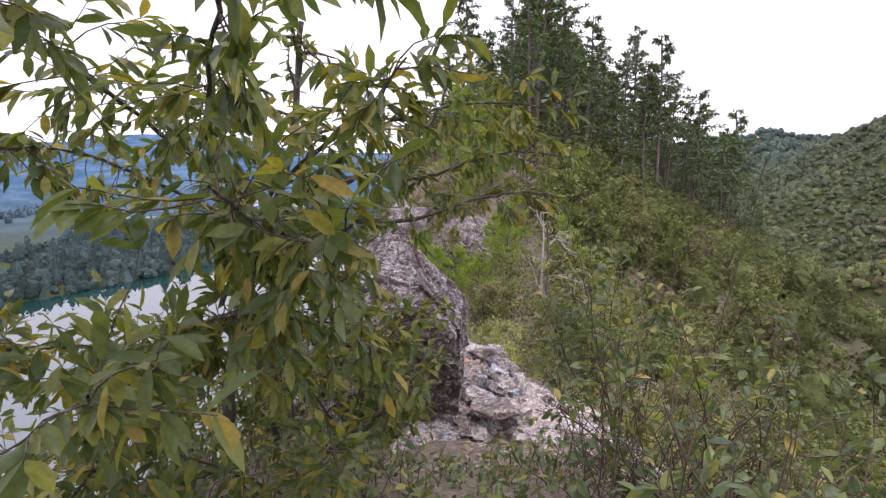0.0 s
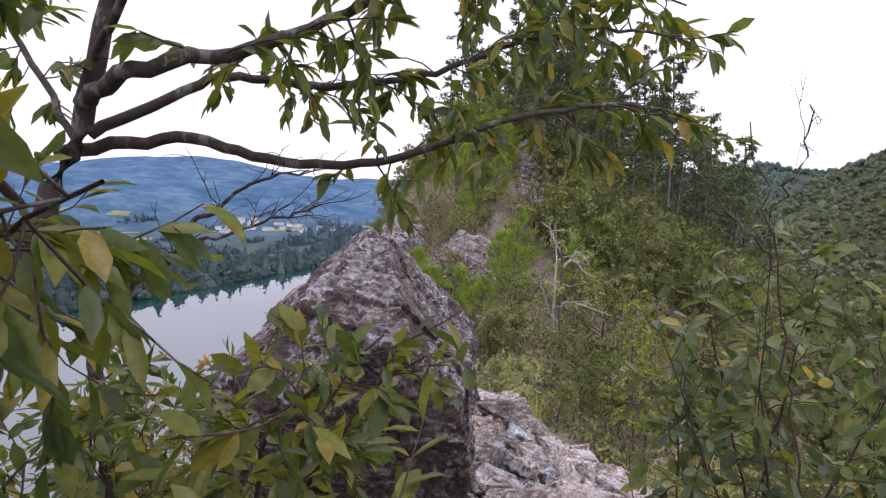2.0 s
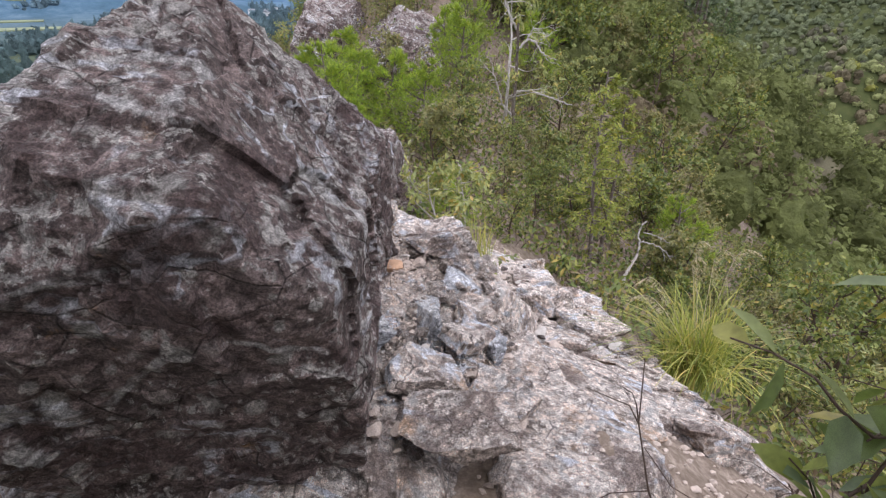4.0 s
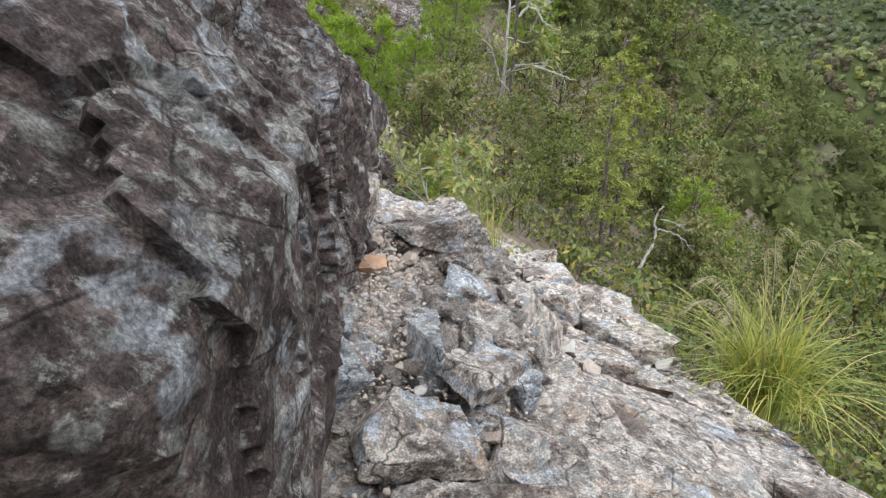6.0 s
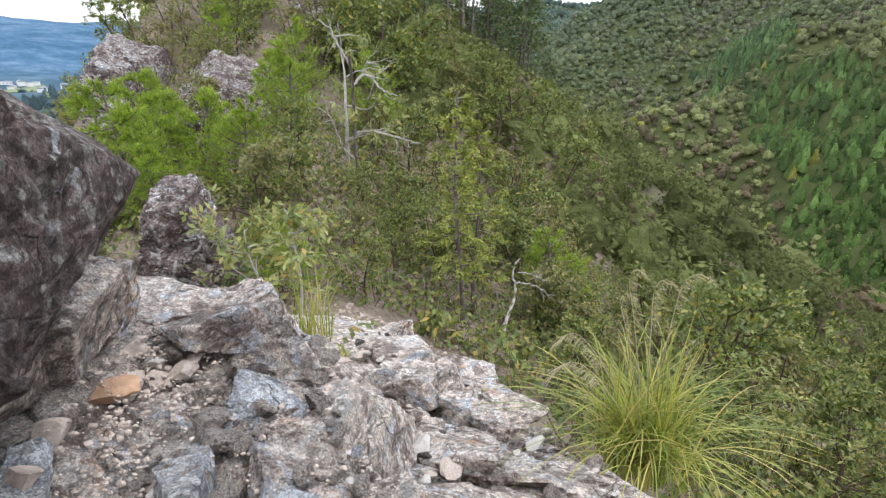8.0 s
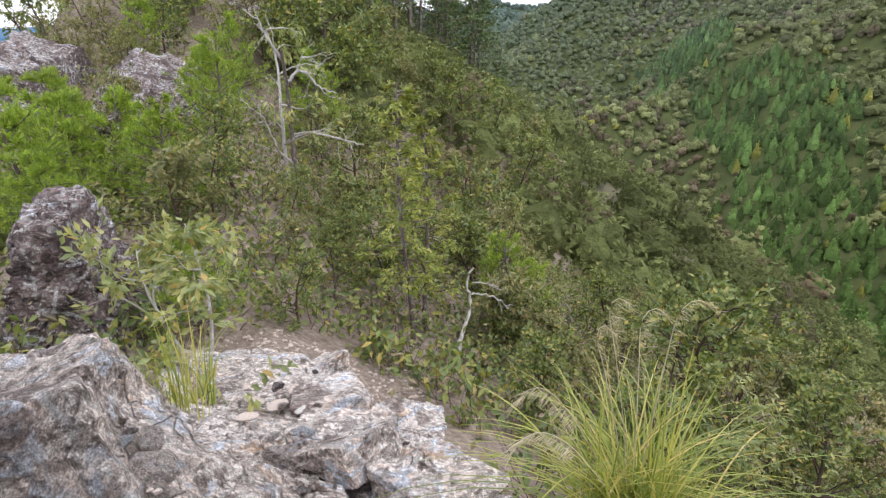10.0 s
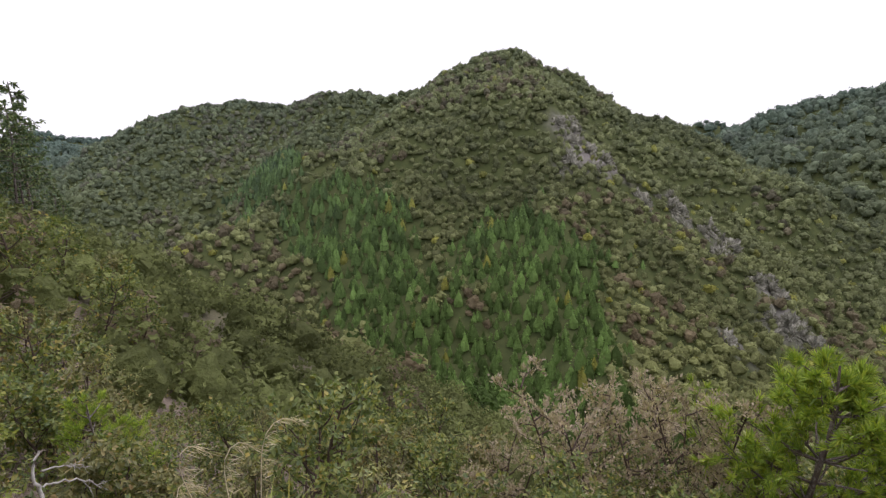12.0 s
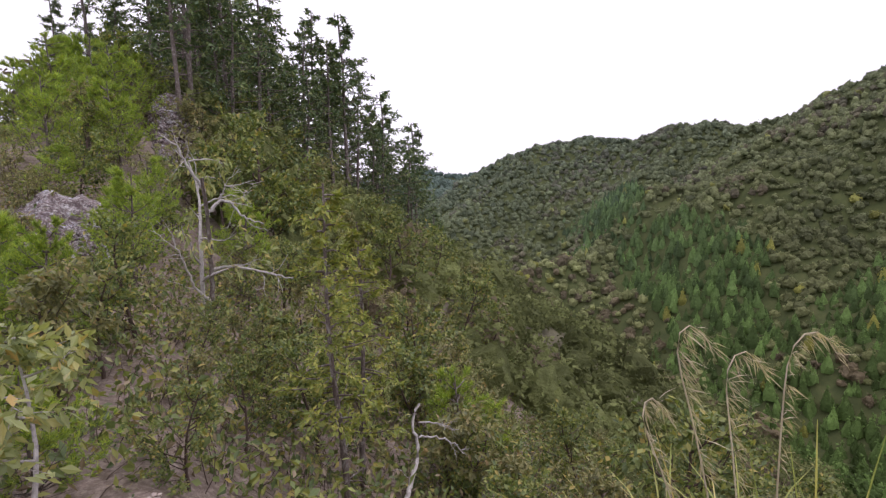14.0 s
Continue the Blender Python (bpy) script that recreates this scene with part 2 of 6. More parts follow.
def ground_material():
    n = Nodes("hillside_ground")
    v = n.coords()
    litter = n.ramp(n.noise(11, 12, 0.8, v), (0.3, (0.1, 0.078, 0.06)), (0.48, (0.22, 0.175, 0.14)), (0.6, (0.35, 0.29, 0.24)), (0.72, (0.5, 0.44, 0.38)))
    forest = n.ramp(n.noise(0.25, 8, 0.75, v), (0.3, (0.045, 0.06, 0.025)), (0.55, (0.08, 0.095, 0.036)), (0.75, (0.12, 0.115, 0.055)))
    cliff = n.ramp(n.noise(0.13, 9, 0.75, n.coords((1, 1, 0.35)), 1.0), (0.3, (0.1, 0.09, 0.085)), (0.5, (0.24, 0.22, 0.21)), (0.65, (0.4, 0.38, 0.36)))
    # blue air haze of the distant mountains, put into the ground colour
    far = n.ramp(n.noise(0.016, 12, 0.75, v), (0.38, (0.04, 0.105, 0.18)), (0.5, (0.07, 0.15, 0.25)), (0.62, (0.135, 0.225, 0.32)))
    kind = n.add("ShaderNodeAttribute")
    kind.attribute_name = "kind"
    sep = n.add("ShaderNodeSeparateColor")
    n.link(kind.outputs["Color"], sep.inputs[0])
    col = n.mix(sep.outputs[0], litter, forest)
    col = n.mix(sep.outputs[1], col, cliff)
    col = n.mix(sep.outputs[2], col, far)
    return n.done(n.surface(col, 0.95, n.noise(18, 6, 0.7, v), 0.6, 0.03, 0.1))


GROUND = ground_material()


def canopy_material():
    n = Nodes("forest_canopy")
    tone = n.add("ShaderNodeAttribute")
    tone.attribute_name = "tone"
    rnd = n.add("ShaderNodeNewGeometry").outputs["Random Per Island"]
    col = n.mix(1.0, tone.outputs["Color"], n.ramp(rnd, (0.0, 0.75), (0.6, 1.0), (1.0, 1.35)), "MULTIPLY")
    col = n.mix(1.0, col, n.ramp(n.noise(0.9, 5, 0.7, n.coords()), (0.3, 0.75), (0.7, 1.25)), "MULTIPLY")
    back = n.add("ShaderNodeBsdfTranslucent")
    n.link(col, back.inputs["Color"])
    both = n.add("ShaderNodeMixShader", Fac=0.35)
    n.link(n.surface(col, 0.8, n.noise(2.2, 4, 0.75, n.coords()), 1.0, 0.5, 0.15), both.inputs[1])
    n.link(back.outputs[0], both.inputs[2])
    return n.done(both.outputs[0])


CANOPY = canopy_material()


def water_material():
    n = Nodes("river_water")
    ripple = n.noise(0.35, 5, 0.6, n.coords((1, 1, 1)))
    sheet = n.surface((0.01, 0.05, 0.047), 0.03, ripple, 0.015, 0.2, 1.0)
    n.tree.nodes["Principled BSDF"].inputs["IOR"].default_value = 2.0
    return n.done(sheet)


WATER = water_material()


def plain_material(name, colour, spread=0.25, scale=4.0, rough=0.8):
    n = Nodes(name)
    col = n.ramp(n.noise(scale, 6, 0.7, n.coords()), (0.3, tuple(c * (1 - spread) for c in colour)), (0.7, tuple(c * (1 + spread) for c in colour)))
    return n.done(n.surface(col, rough, n.noise(scale * 6, 5, 0.7, n.coords()), 0.4, 0.01))


STONE = plain_material("loose_stone", (0.52, 0.44, 0.385), 0.5, 14)
ORANGE = plain_material("iron_stained_stone", (0.5, 0.32, 0.21), 0.35, 14)
PALE_BLOCK = plain_material("pale_quartzite", (0.55, 0.52, 0.49), 0.3, 8)
WHITE_WALL = plain_material("white_render", (0.8, 0.8, 0.8), 0.05, 0.3)
ROOF = plain_material("grey_roof", (0.28, 0.3, 0.33), 0.2, 0.5)
FIELD = plain_material("pale_field", (0.2, 0.24, 0.14), 0.3, 0.05)


# ---- mesh helpers ----
def mesh_data(name, verts, faces, material, smooth=False, colours=None, attribute="tone"):
    verts, faces = np.asarray(verts, np.float32), np.asarray(faces, np.int32)
    me = bpy.data.meshes.new(name)
    n, k = faces.shape
    me.vertices.add(len(verts))
    me.vertices.foreach_set("co", verts.ravel())
    me.loops.add(n * k)
    me.loops.foreach_set("vertex_index", faces.ravel())
    me.polygons.add(n)
    me.polygons.foreach_set("loop_start", np.arange(0, n * k, k, dtype=np.int32))
    me.polygons.foreach_set("loop_total", np.full(n, k, np.int32))
    me.polygons.foreach_set("use_smooth", np.full(n, smooth))
    me.materials.append(material)
    if colours is not None:
        a = me.attributes.new(attribute, "FLOAT_COLOR", "POINT")
        a.data.foreach_set("color", np.c_[colours, np.ones(len(colours))].astype(np.float32).ravel())
    me.update(calc_edges=True)
    return me


def part(name, data, parent=None, label=""):
    ob = new(name, data)
    if parent is not None:
        ob.parent = parent
    return tagged(ob, label)


def thing(name, place, label, category, group="", kind=""):
    ob = new(name)
    ob.location = place
    ob.empty_display_size = 0.1
    return tagged(ob, label, category, group, kind)


def unit(a):
    return a / np.maximum(np.linalg.norm(a, axis=-1, keepdims=True), 1e-9)


def tubes(lines, sides=6):
    """Tapered tubes along polylines: (points, first radius, last radius) each."""
    V, F, base = [], [], 0
    ang = np.linspace(0, 2 * np.pi, sides, endpoint=False)
    for pts, r0, r1 in lines:
        p = np.asarray(pts, float)
        d = unit(np.gradient(p, axis=0))
        up = np.where(np.abs(d[:, 2:3]) > 0.9, (1.0, 0.0, 0.0), (0.0, 0.0, 1.0))
        a = unit(np.cross(d, up))
        b = np.cross(d, a)
        r = np.linspace(r0, r1, len(p))[:, None, None]
        ring = p[:, None] + r * (a[:, None] * np.cos(ang)[:, None] + b[:, None] * np.sin(ang)[:, None])
        V.append(ring.reshape(-1, 3))
        i = np.arange(len(p) - 1)[:, None] * sides + base
        j = np.arange(sides)[None]
        k = (j + 1) % sides
        F.append(np.stack([i + j, i + k, i + k + sides, i + j + sides], -1).reshape(-1, 4))
        base += len(p) * sides
    return np.concatenate(V), np.concatenate(F)


def smooth_line(pts, n, rng, wobble=0.0):
    """A polyline through the given points, with n points and a little wobble."""
    p = np.asarray(pts, float)
    s = np.r_[0, np.cumsum(np.linalg.norm(np.diff(p, axis=0), axis=1))]
    t = np.linspace(0, s[-1], n)
    q = np.stack([np.interp(t, s, p[:, i]) for i in range(3)], 1)
    for _ in range(2):
        q[1:-1] = (q[:-2] + 2 * q[1:-1] + q[2:]) / 4
    w = rng.normal(0, wobble, (n, 3))
    w[0] = 0
    return q + w


def wander(start, way, length, n, rng, bend=0.25, lift=0.0):
    """A twig: a random walk that starts in a direction."""
    p, d, out = np.array(start, float), unit(np.array(way, float)), [np.array(start, float)]
    for _ in range(n):
        d = unit(d + rng.normal(0, bend, 3) + (0, 0, lift))
        p = p + d * length / n
        out.append(p)
    return np.array(out)


LEAF_SHAPE = np.array([(0, 0, 0), (0.3, 0.75, 0.14), (0.68, 0.8, 0.12), (1.0, 0, -0.12), (0.68, -0.8, 0.12), (0.3, -0.75, 0.14), (0.33, 0, 0.0), (0.7, 0, -0.02)])
LEAF_TRIS = np.array([(0, 6, 1), (6, 7, 2), (6, 2, 1), (7, 3, 2), (0, 5, 6), (5, 4, 7), (5, 7, 6), (4, 3, 7)])


def leaf_frames(way, rng, droop=0.0, tilt=0.5):
    d = unit(way + (0, 0, -droop))
    up = unit(np.array((0, 0, 1.0)) + rng.normal(0, tilt, d.shape))
    side = unit(np.cross(up, d))
    return d, side, np.cross(d, side)


def leaves(at, way, length, width, rng, droop=0.0, tilt=0.5, fine=True):
    """Leaves joined into one mesh: folded blades when fine, else bent diamonds."""
    at, way = np.asarray(at, float), np.asarray(way, float)
    n = len(at)
    d, s, u = leaf_frames(way, rng, droop, tilt)
    L = length * rng.uniform(0.65, 1.2, (n, 1, 1))
    W = width * rng.uniform(0.7, 1.2, (n, 1, 1)) * 0.5
    shape = LEAF_SHAPE if fine else np.array([(0, 0, 0), (0.45, 1, 0.1), (1, 0, -0.1), (0.45, -1, 0.1)])
    v = at[:, None] + d[:, None] * shape[None, :, :1] * L + s[:, None] * shape[None, :, 1:2] * W + u[:, None] * shape[None, :, 2:] * (L * 0.5)
    tri = LEAF_TRIS if fine else np.array([(0, 1, 2, 3)])
    f = np.arange(n)[:, None, None] * len(shape) + tri[None]
    return v.reshape(-1, 3), f.reshape(-1, tri.shape[1])


def joined(*pieces):
    V, F, base = [], [], 0
    for v, f in pieces:
        V.append(v)
        F.append(f + base)
        base += len(v)
    return np.concatenate(V), np.concatenate(F)


def value_noise(p, seed=0):
    """Smooth 2D noise on arrays, in -1 to 1."""
    x, y = p[..., 0], p[..., 1]
    i, j = np.floor(x).astype(np.int64), np.floor(y).astype(np.int64)
    fx, fy = x - i, y - j
    fx, fy = fx * fx * (3 - 2 * fx), fy * fy * (3 - 2 * fy)

    def h(a, b):
        k = (a * 374761393 + b * 668265263 + seed * 974711) & 0xFFFFFFFF
        k = ((k ^ (k >> 13)) * 1274126177) & 0xFFFFFFFF
        return ((k ^ (k >> 16)) & 0xFFFF) / 32767.5 - 1

    top = h(i, j) * (1 - fx) + h(i + 1, j) * fx
    low = h(i, j + 1) * (1 - fx) + h(i + 1, j + 1) * fx
    return top * (1 - fy) + low * fy


def fractal(x, y, size, octaves=4, seed=0):
    p, total, amp = np.stack([x, y], -1) / size, 0, 1.0
    for o in range(octaves):
        total = total + amp * value_noise(p * 2 ** o + 17.3 * o, seed + o)
        amp *= 0.5
    return total


# ---- terrain: the ridge, its slopes, the far hills and the river valley ----
CREST_Y = [-40, -14, -8, -4.5, -2.6, -1, 0.5, 1.5, 3.3, 5.7, 11.5, 14, 20, 24, 30, 40, 52, 70, 110, 160]
CREST_Z = [1, 1.6, 1.35, 0.75, 0.0, -0.35, -0.95, -1.3, -1.75, -2.0, -1.35, -0.7, 1.2, 2.8, 4.4, 5.6, 5.4, 0, -30, -85]
WATER_Z = -80.0


def ridge(x, y, line, slope):
    """Height of a hill whose ridge follows the line, falling off to both sides."""
    best = np.full(x.shape, -1e4)
    line = np.asarray(line, float)
    for a, b in zip(line[:-1], line[1:]):
        d = b[:2] - a[:2]
        t = np.clip(((x - a[0]) * d[0] + (y - a[1]) * d[1]) / (d @ d), 0, 1)
        dist = np.hypot(x - a[0] - t * d[0], y - a[1] - t * d[1])
        best = np.maximum(best, a[2] + t * (b[2] - a[2]) - slope * np.sqrt(dist ** 2 + 64) + slope * 8)
    return best


PEAK = [(411, 335, 50), (418, 310, 51), (426, 262, 60), (427, 199, 80), (434, 155, 54), (434, 120, 24), (431, 91, 16), (398, 52, -18), (361, 19, -52), (321, 2, -80), (281, -17, -98)]
SPUR = [(400, 184, 22), (331, 224, -8), (266, 257, -16), (205, 258, -42), (161, 253, -57), (132, 235, -67)]
SPUR_EAST = [(400, 150, 14), (340, 120, -14), (280, 92, -44), (225, 66, -70), (180, 45, -84)]
KNOB = [(418, 310, 51), (406, 385, 44), (386, 459, 54), (354, 484, 44), (320, 530, 23), (275, 532, -23)]
NORTH_RIDGE = [(700, 640, 20), (521, 734, 22), (388, 812, 36), (247, 861, 20), (100, 880, 10)]
EAST_RIDGE = [(810, 258, -45), (788, 146, 12), (800, 49, 13), (781, -15, 33), (746, -92, 41), (700, -250, 70)]
MOUNTAINS = [(-2100, 1500, 90), (-1526, 1975, 67), (-1324, 2116, 97), (-1028, 2274, 91), (-831, 2459, 24), (-656, 2718, 31), (-427, 2763, 11), (300, 2900, 20), (1500, 2500, -10)]
FOOTHILLS = [(-1300, 800, 15), (-1000, 1080, 8), (-760, 1300, 14), (-480, 1430, -4), (-250, 1530, -16), (0, 1580, -25)]


def terrain(x, y):
    crest = np.interp(y, CREST_Y, CREST_Z)
    bend = np.interp(y, [-10, 11, 15, 24, 45, 160], [0, 0, -1.5, 0, 3, 20])
    dx = x - bend
    near = crest - 0.62 * np.maximum(0, dx - 1.2) - np.interp(y, [-9, -4, 4, 60, 120], [0.8, 1.3, 1.45, 1.45, 0.8]) * np.maximum(0, -dx - np.interp(y, [-9, -4, 4, 9, 30], [2.2, 1.75, 1.75, 2.2, 3.5]))
    r = np.hypot(x, y)
    near = near + 0.1 * fractal(x, y, 1.1, 4, 3) * np.clip(r / 2, 0.3, 1) + 0.9 * fractal(x, y, 9, 4, 9) * np.clip((r - 6) / 25, 0, 1) + 5 * fractal(x, y, 60, 3, 5) * np.clip((r - 40) / 80, 0, 1)
    floor = -88 + 4 * fractal(x, y, 50, 3, 21)
    hills = np.maximum.reduce([ridge(x, y, PEAK, 0.66), ridge(x, y, SPUR, 0.78), ridge(x, y, SPUR_EAST, 0.8), ridge(x, y, KNOB, 0.66), ridge(x, y, NORTH_RIDGE, 0.4), ridge(x, y, EAST_RIDGE, 0.4)])
    hills = hills + (5.5 + 9 * fractal(x, y, 70, 5, 31) - 7 * np.abs(fractal(x, y, 45, 3, 35))) * np.clip((r - 120) / 150, 0, 1)
    bank = (x + 196) * -0.94 + (y - 455) * 0.35
    plain = np.where(bank > 0, WATER_Z - 2 + np.minimum(bank * 0.3, 5) + np.clip(bank - 450, 0, 3000) * 0.01, -95)
    west = np.maximum.reduce([plain, np.where(bank > 60, ridge(x, y, FOOTHILLS, 0.17) + 10 * fractal(x, y, 160, 4, 41), -99), np.where(bank > 60, ridge(x, y, MOUNTAINS, 0.16) + 22 * fractal(x, y, 420, 5, 51), -99)])
    return np.maximum.reduce([near, floor, hills, west])


def build_ground():
    rings, spokes = 300, 450
    radius = np.r_[0.15 * (1.0352 ** np.arange(rings))]
    radius = radius[radius < 4600]
    a = np.linspace(0, 2 * np.pi, spokes, endpoint=False)
    x = 0.6 + radius[:, None] * np.sin(a)
    y = -1.0 + radius[:, None] * np.cos(a)
    z = terrain(x, y)
    r = np.broadcast_to(radius[:, None], z.shape)
    bare = np.zeros(z.shape)
    for cx, cy, cz, wide in CLIFFS:
        bare = np.maximum(bare, np.clip(1.0 - np.sqrt((x - cx) ** 2 + (y - cy) ** 2) / wide + 0.9 * fractal(x, y, 18, 3, 71), 0, 1))
    z = z + bare * 2.0 * fractal(x, y, 11, 5, 77)
    # third channel: painted haze, stronger with distance across the river
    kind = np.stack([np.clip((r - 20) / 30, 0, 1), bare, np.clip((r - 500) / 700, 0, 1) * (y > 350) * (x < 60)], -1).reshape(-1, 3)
    V = np.c_[x.ravel(), y.ravel(), z.ravel()]
    i = np.arange(len(radius) - 1)[:, None] * spokes
    j = np.arange(spokes)[None]
    k = (j + 1) % spokes
    F = np.stack([i + j, i + spokes + j, i + spokes + k, i + k], -1).reshape(-1, 4)
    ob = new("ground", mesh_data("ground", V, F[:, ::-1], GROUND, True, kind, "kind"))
    tagged(ob, "stony ridge top falling away into wooded slopes", "ground", kind="structure")


CLIFFS = [(342, 121, 16, 10), (341, 108, 3, 13), (334, 89, -10, 13), (318, 105, -9, 8), (329, 67, -29, 8), (338, 49, -36, 12), (340, 32, -45, 13), (326, 27, -54, 8), (305, 2, -69, 9), (284, -5, -79, 11), (250, 13, -81, 8), (280, -12, -85, 8)]
build_ground()

river = new("water", mesh_data("water", [(-1500, -1500, WATER_Z), (100, -1500, WATER_Z), (100, 1200, WATER_Z), (-1500, 1200, WATER_Z)], [(0, 1, 2, 3)], WATER))
tagged(river, "calm green river reflecting the white sky", "river", kind="structure")


# ---- rocks ----
def rock_mesh(name, centre, planes, material, level=6, rough=0.05, seed=0, strata=0.03, grain=0.012, chips=0.05):
    """A rock: the solid inside all planes (outward normal, a point on it), broken up by layered noise."""
    bm = bmesh.new()
    bmesh.ops.create_icosphere(bm, subdivisions=level, radius=1)
    dirs = np.array([v.co[:] for v in bm.verts])
    faces = np.array([[v.index for v in f.verts] for f in bm.faces])
    bm.free()
    dirs = unit(dirs)
    c = np.array(centre, float)
    reach = np.full(len(dirs), 50.0)
    for normal, point in planes:
        nrm = unit(np.array(normal, float))
        cosine = dirs @ nrm
        dist = (np.array(point, float) - c) @ nrm
        reach = np.minimum(reach, np.where(cosine > 1e-3, dist / np.maximum(cosine, 1e-3), 50.0))
    V = c + dirs * reach[:, None]
    tilt = Euler((radians(40), radians(-25), radians(20))).to_matrix()
    out = np.empty(len(V))
    off = Vector((seed * 3.7, seed * 1.3, seed * 2.1))
    for i, p in enumerate(V):
        q = Vector(p)
        b = tilt @ q
        layered = Vector((b.x * 1.6, b.y * 1.6, b.z * 6.0)) + off
        near, cells = noise.voronoi(b * 2.6 + off)
        small, bits = noise.voronoi(b * 8.5 + off)
        step = (noise.cell(cells[0] * 9.7) - 0.5) * chips + (noise.cell(bits[0] * 5.3) - 0.5) * chips * 0.4
        out[i] = step + rough * noise.fractal(q * 1.7 + off, 0.8, 2.1, 4) + strata * (noise.ridged_multi_fractal(layered, 0.9, 2.2, 3, 0.9, 1.8) - 1.0) + grain * noise.fractal(q * 16 + off, 0.5, 2.2, 3)
    V = V + dirs * out[:, None]
    return mesh_data(name, V, faces, material, False)


def rock(name, label, category="rock", group="", **how):
    ob = new(name, rock_mesh(name, **how))
    return tagged(ob, label, category, group)


rock("boulder", "large dark weathered boulder with pale lichen", centre=(-0.6, -0.9, 0.7), material=BOULDER, level=7, rough=0.05, strata=0.018, grain=0.012, chips=0.035, seed=1, planes=[
    ((1, 0.0, 0.05), (0.05, -0.5, 0.95)),
    ((1, 0.05, -0.6), (-0.12, 0.0, 0.32)),
    ((0.938, 0.46, 1.154), (-0.66, -1.03, 1.93)),
    ((0.75, -0.03, 0.66), (-0.55, -0.95, 1.82)),
    ((0.1, -0.36, 1), (-0.73, -1.07, 1.93)),
    ((-0.68, -0.12, 0.72), (-0.9, -0.95, 1.86)),
    ((-0.35, -0.8, 0.45), (-0.63, -2.35, 1.29)),
    ((0.5, -0.75, 0.3), (-0.06, -2.2, 1.2)),
    ((0.12, -1, -0.28), (-0.42, -2.35, 1.44)),
    ((-0.75, -0.6, -0.05), (-1.45, -2.0, 0.9)),
    ((0.3, 1, 0.1), (0.0, 0.75, 0.5)),
    ((-1, 0.2, 0.3), (-1.95, -0.8, 0.8)),
    ((0, 0, -1), (0, 0, -0.9)),
])
rock("rock_ledge", "pale fractured rock ledge beside the boulder", centre=(0.2, -0.6, -0.5), material=LEDGE, level=7, rough=0.04, strata=0.02, grain=0.015, chips=0.085, seed=4, planes=[
    ((0.2, 0.02, 1), (0.3, -0.3, -0.03)),
    ((0.3, -0.25, 1), (0.4, -1.3, 0.02)),
    ((1, -0.25, 0.35), (0.85, 0.0, -0.25)),
    ((0.75, 0.3, 0.7), (0.7, 0.3, -0.12)),
    ((0.25, 1, 0.2), (0.3, 1.05, -0.1)),
    ((-1, 0, 0.1), (-0.6, 0, 0)),
    ((0.1, -1, 0.2), (0.3, -2.9, -0.2)),
    ((0, 0, -1), (0, 0, -2.0)),
])
rock("lower_ledge", "pinkish fractured rock shelf below the path", centre=(1.5, 0.9, -1.6), material=LEDGE, level=7, rough=0.05, strata=0.02, grain=0.015, chips=0.09, seed=8, planes=[
    ((0.2, 0.26, 1), (1.5, 0.6, -0.93)),
    ((0.75, 0.3, 0.6), (2.1, 0.6, -1.1)),
    ((0.1, 1, 0.4), (1.5, 3.7, -1.9)),
    ((-1, 0, 0.2), (0.4, 0.5, -1.0)),
    ((0, -1, 0.5), (1.4, -0.9, -0.7)),
    ((0, 0, -1), (0, 0, -3.4)),
])
rock("pale_end_block", "pale broken quartzite block ending the ledge", centre=(0.25, 0.75, -0.25), material=LEDGE, level=6, rough=0.03, strata=0.03, grain=0.01, seed=12, planes=[
    ((-0.1, 0.25, 1), (0.42, 0.67, 0.06)),
    ((0.9, 0.2, 0.35), (0.55, 0.75, 0.0)),
    ((0.2, 1, 0.15), (0.2, 1.2, -0.1)),
    ((-1, 0, 0.3), (-0.2, 0.7, -0.1)),
    ((-0.5, -0.8, 0.6), (0.25, 0.4, -0.03)),
    ((0, 0, -1), (0, 0, -1.2)),
])
rock("standing_ledge", "grey fractured rock step on the path", centre=(0.95, -1.5, -0.9), material=LEDGE, level=6, rough=0.05, strata=0.04, grain=0.012, seed=15, planes=[
    ((0.35, 0.1, 1), (1.0, -1.3, -0.42)),
    ((1, 0.2, 0.6), (1.7, -1.0, -0.7)),
    ((0.2, 1, 0.5), (1.2, -0.45, -0.75)),
    ((-1, 0, 0.2), (0.2, -1.5, -0.5)),
    ((0, -1, 0.4), (0.9, -2.6, -0.4)),
    ((0, 0, -1), (0, 0, -2.2)),
])
rock("mid_rock", "grey rounded rock outcrop with pale crust", centre=(-0.6, 4.8, -1.2), material=BOULDER, level=6, rough=0.05, strata=0.03, seed=18, planes=[
    ((0.5, -0.3, 0.8), (-0.5, 4.5, -0.45)),
    ((-0.4, -0.3, 0.85), (-0.8, 4.5, -0.38)),
    ((1, -0.2, 0.3), (-0.25, 4.7, -1.0)),
    ((0, -0.15, 1), (-0.6, 4.6, -0.47)),
    ((-1, 0, 0.3), (-0.98, 4.7, -1.0)),
    ((0, -1, 0.25), (-0.6, 4.3, -1.0)),
    ((0, 1, 0.2), (-0.6, 5.4, -1.2)),
    ((0, 0, -1), (0, 0, -2.6)),
])
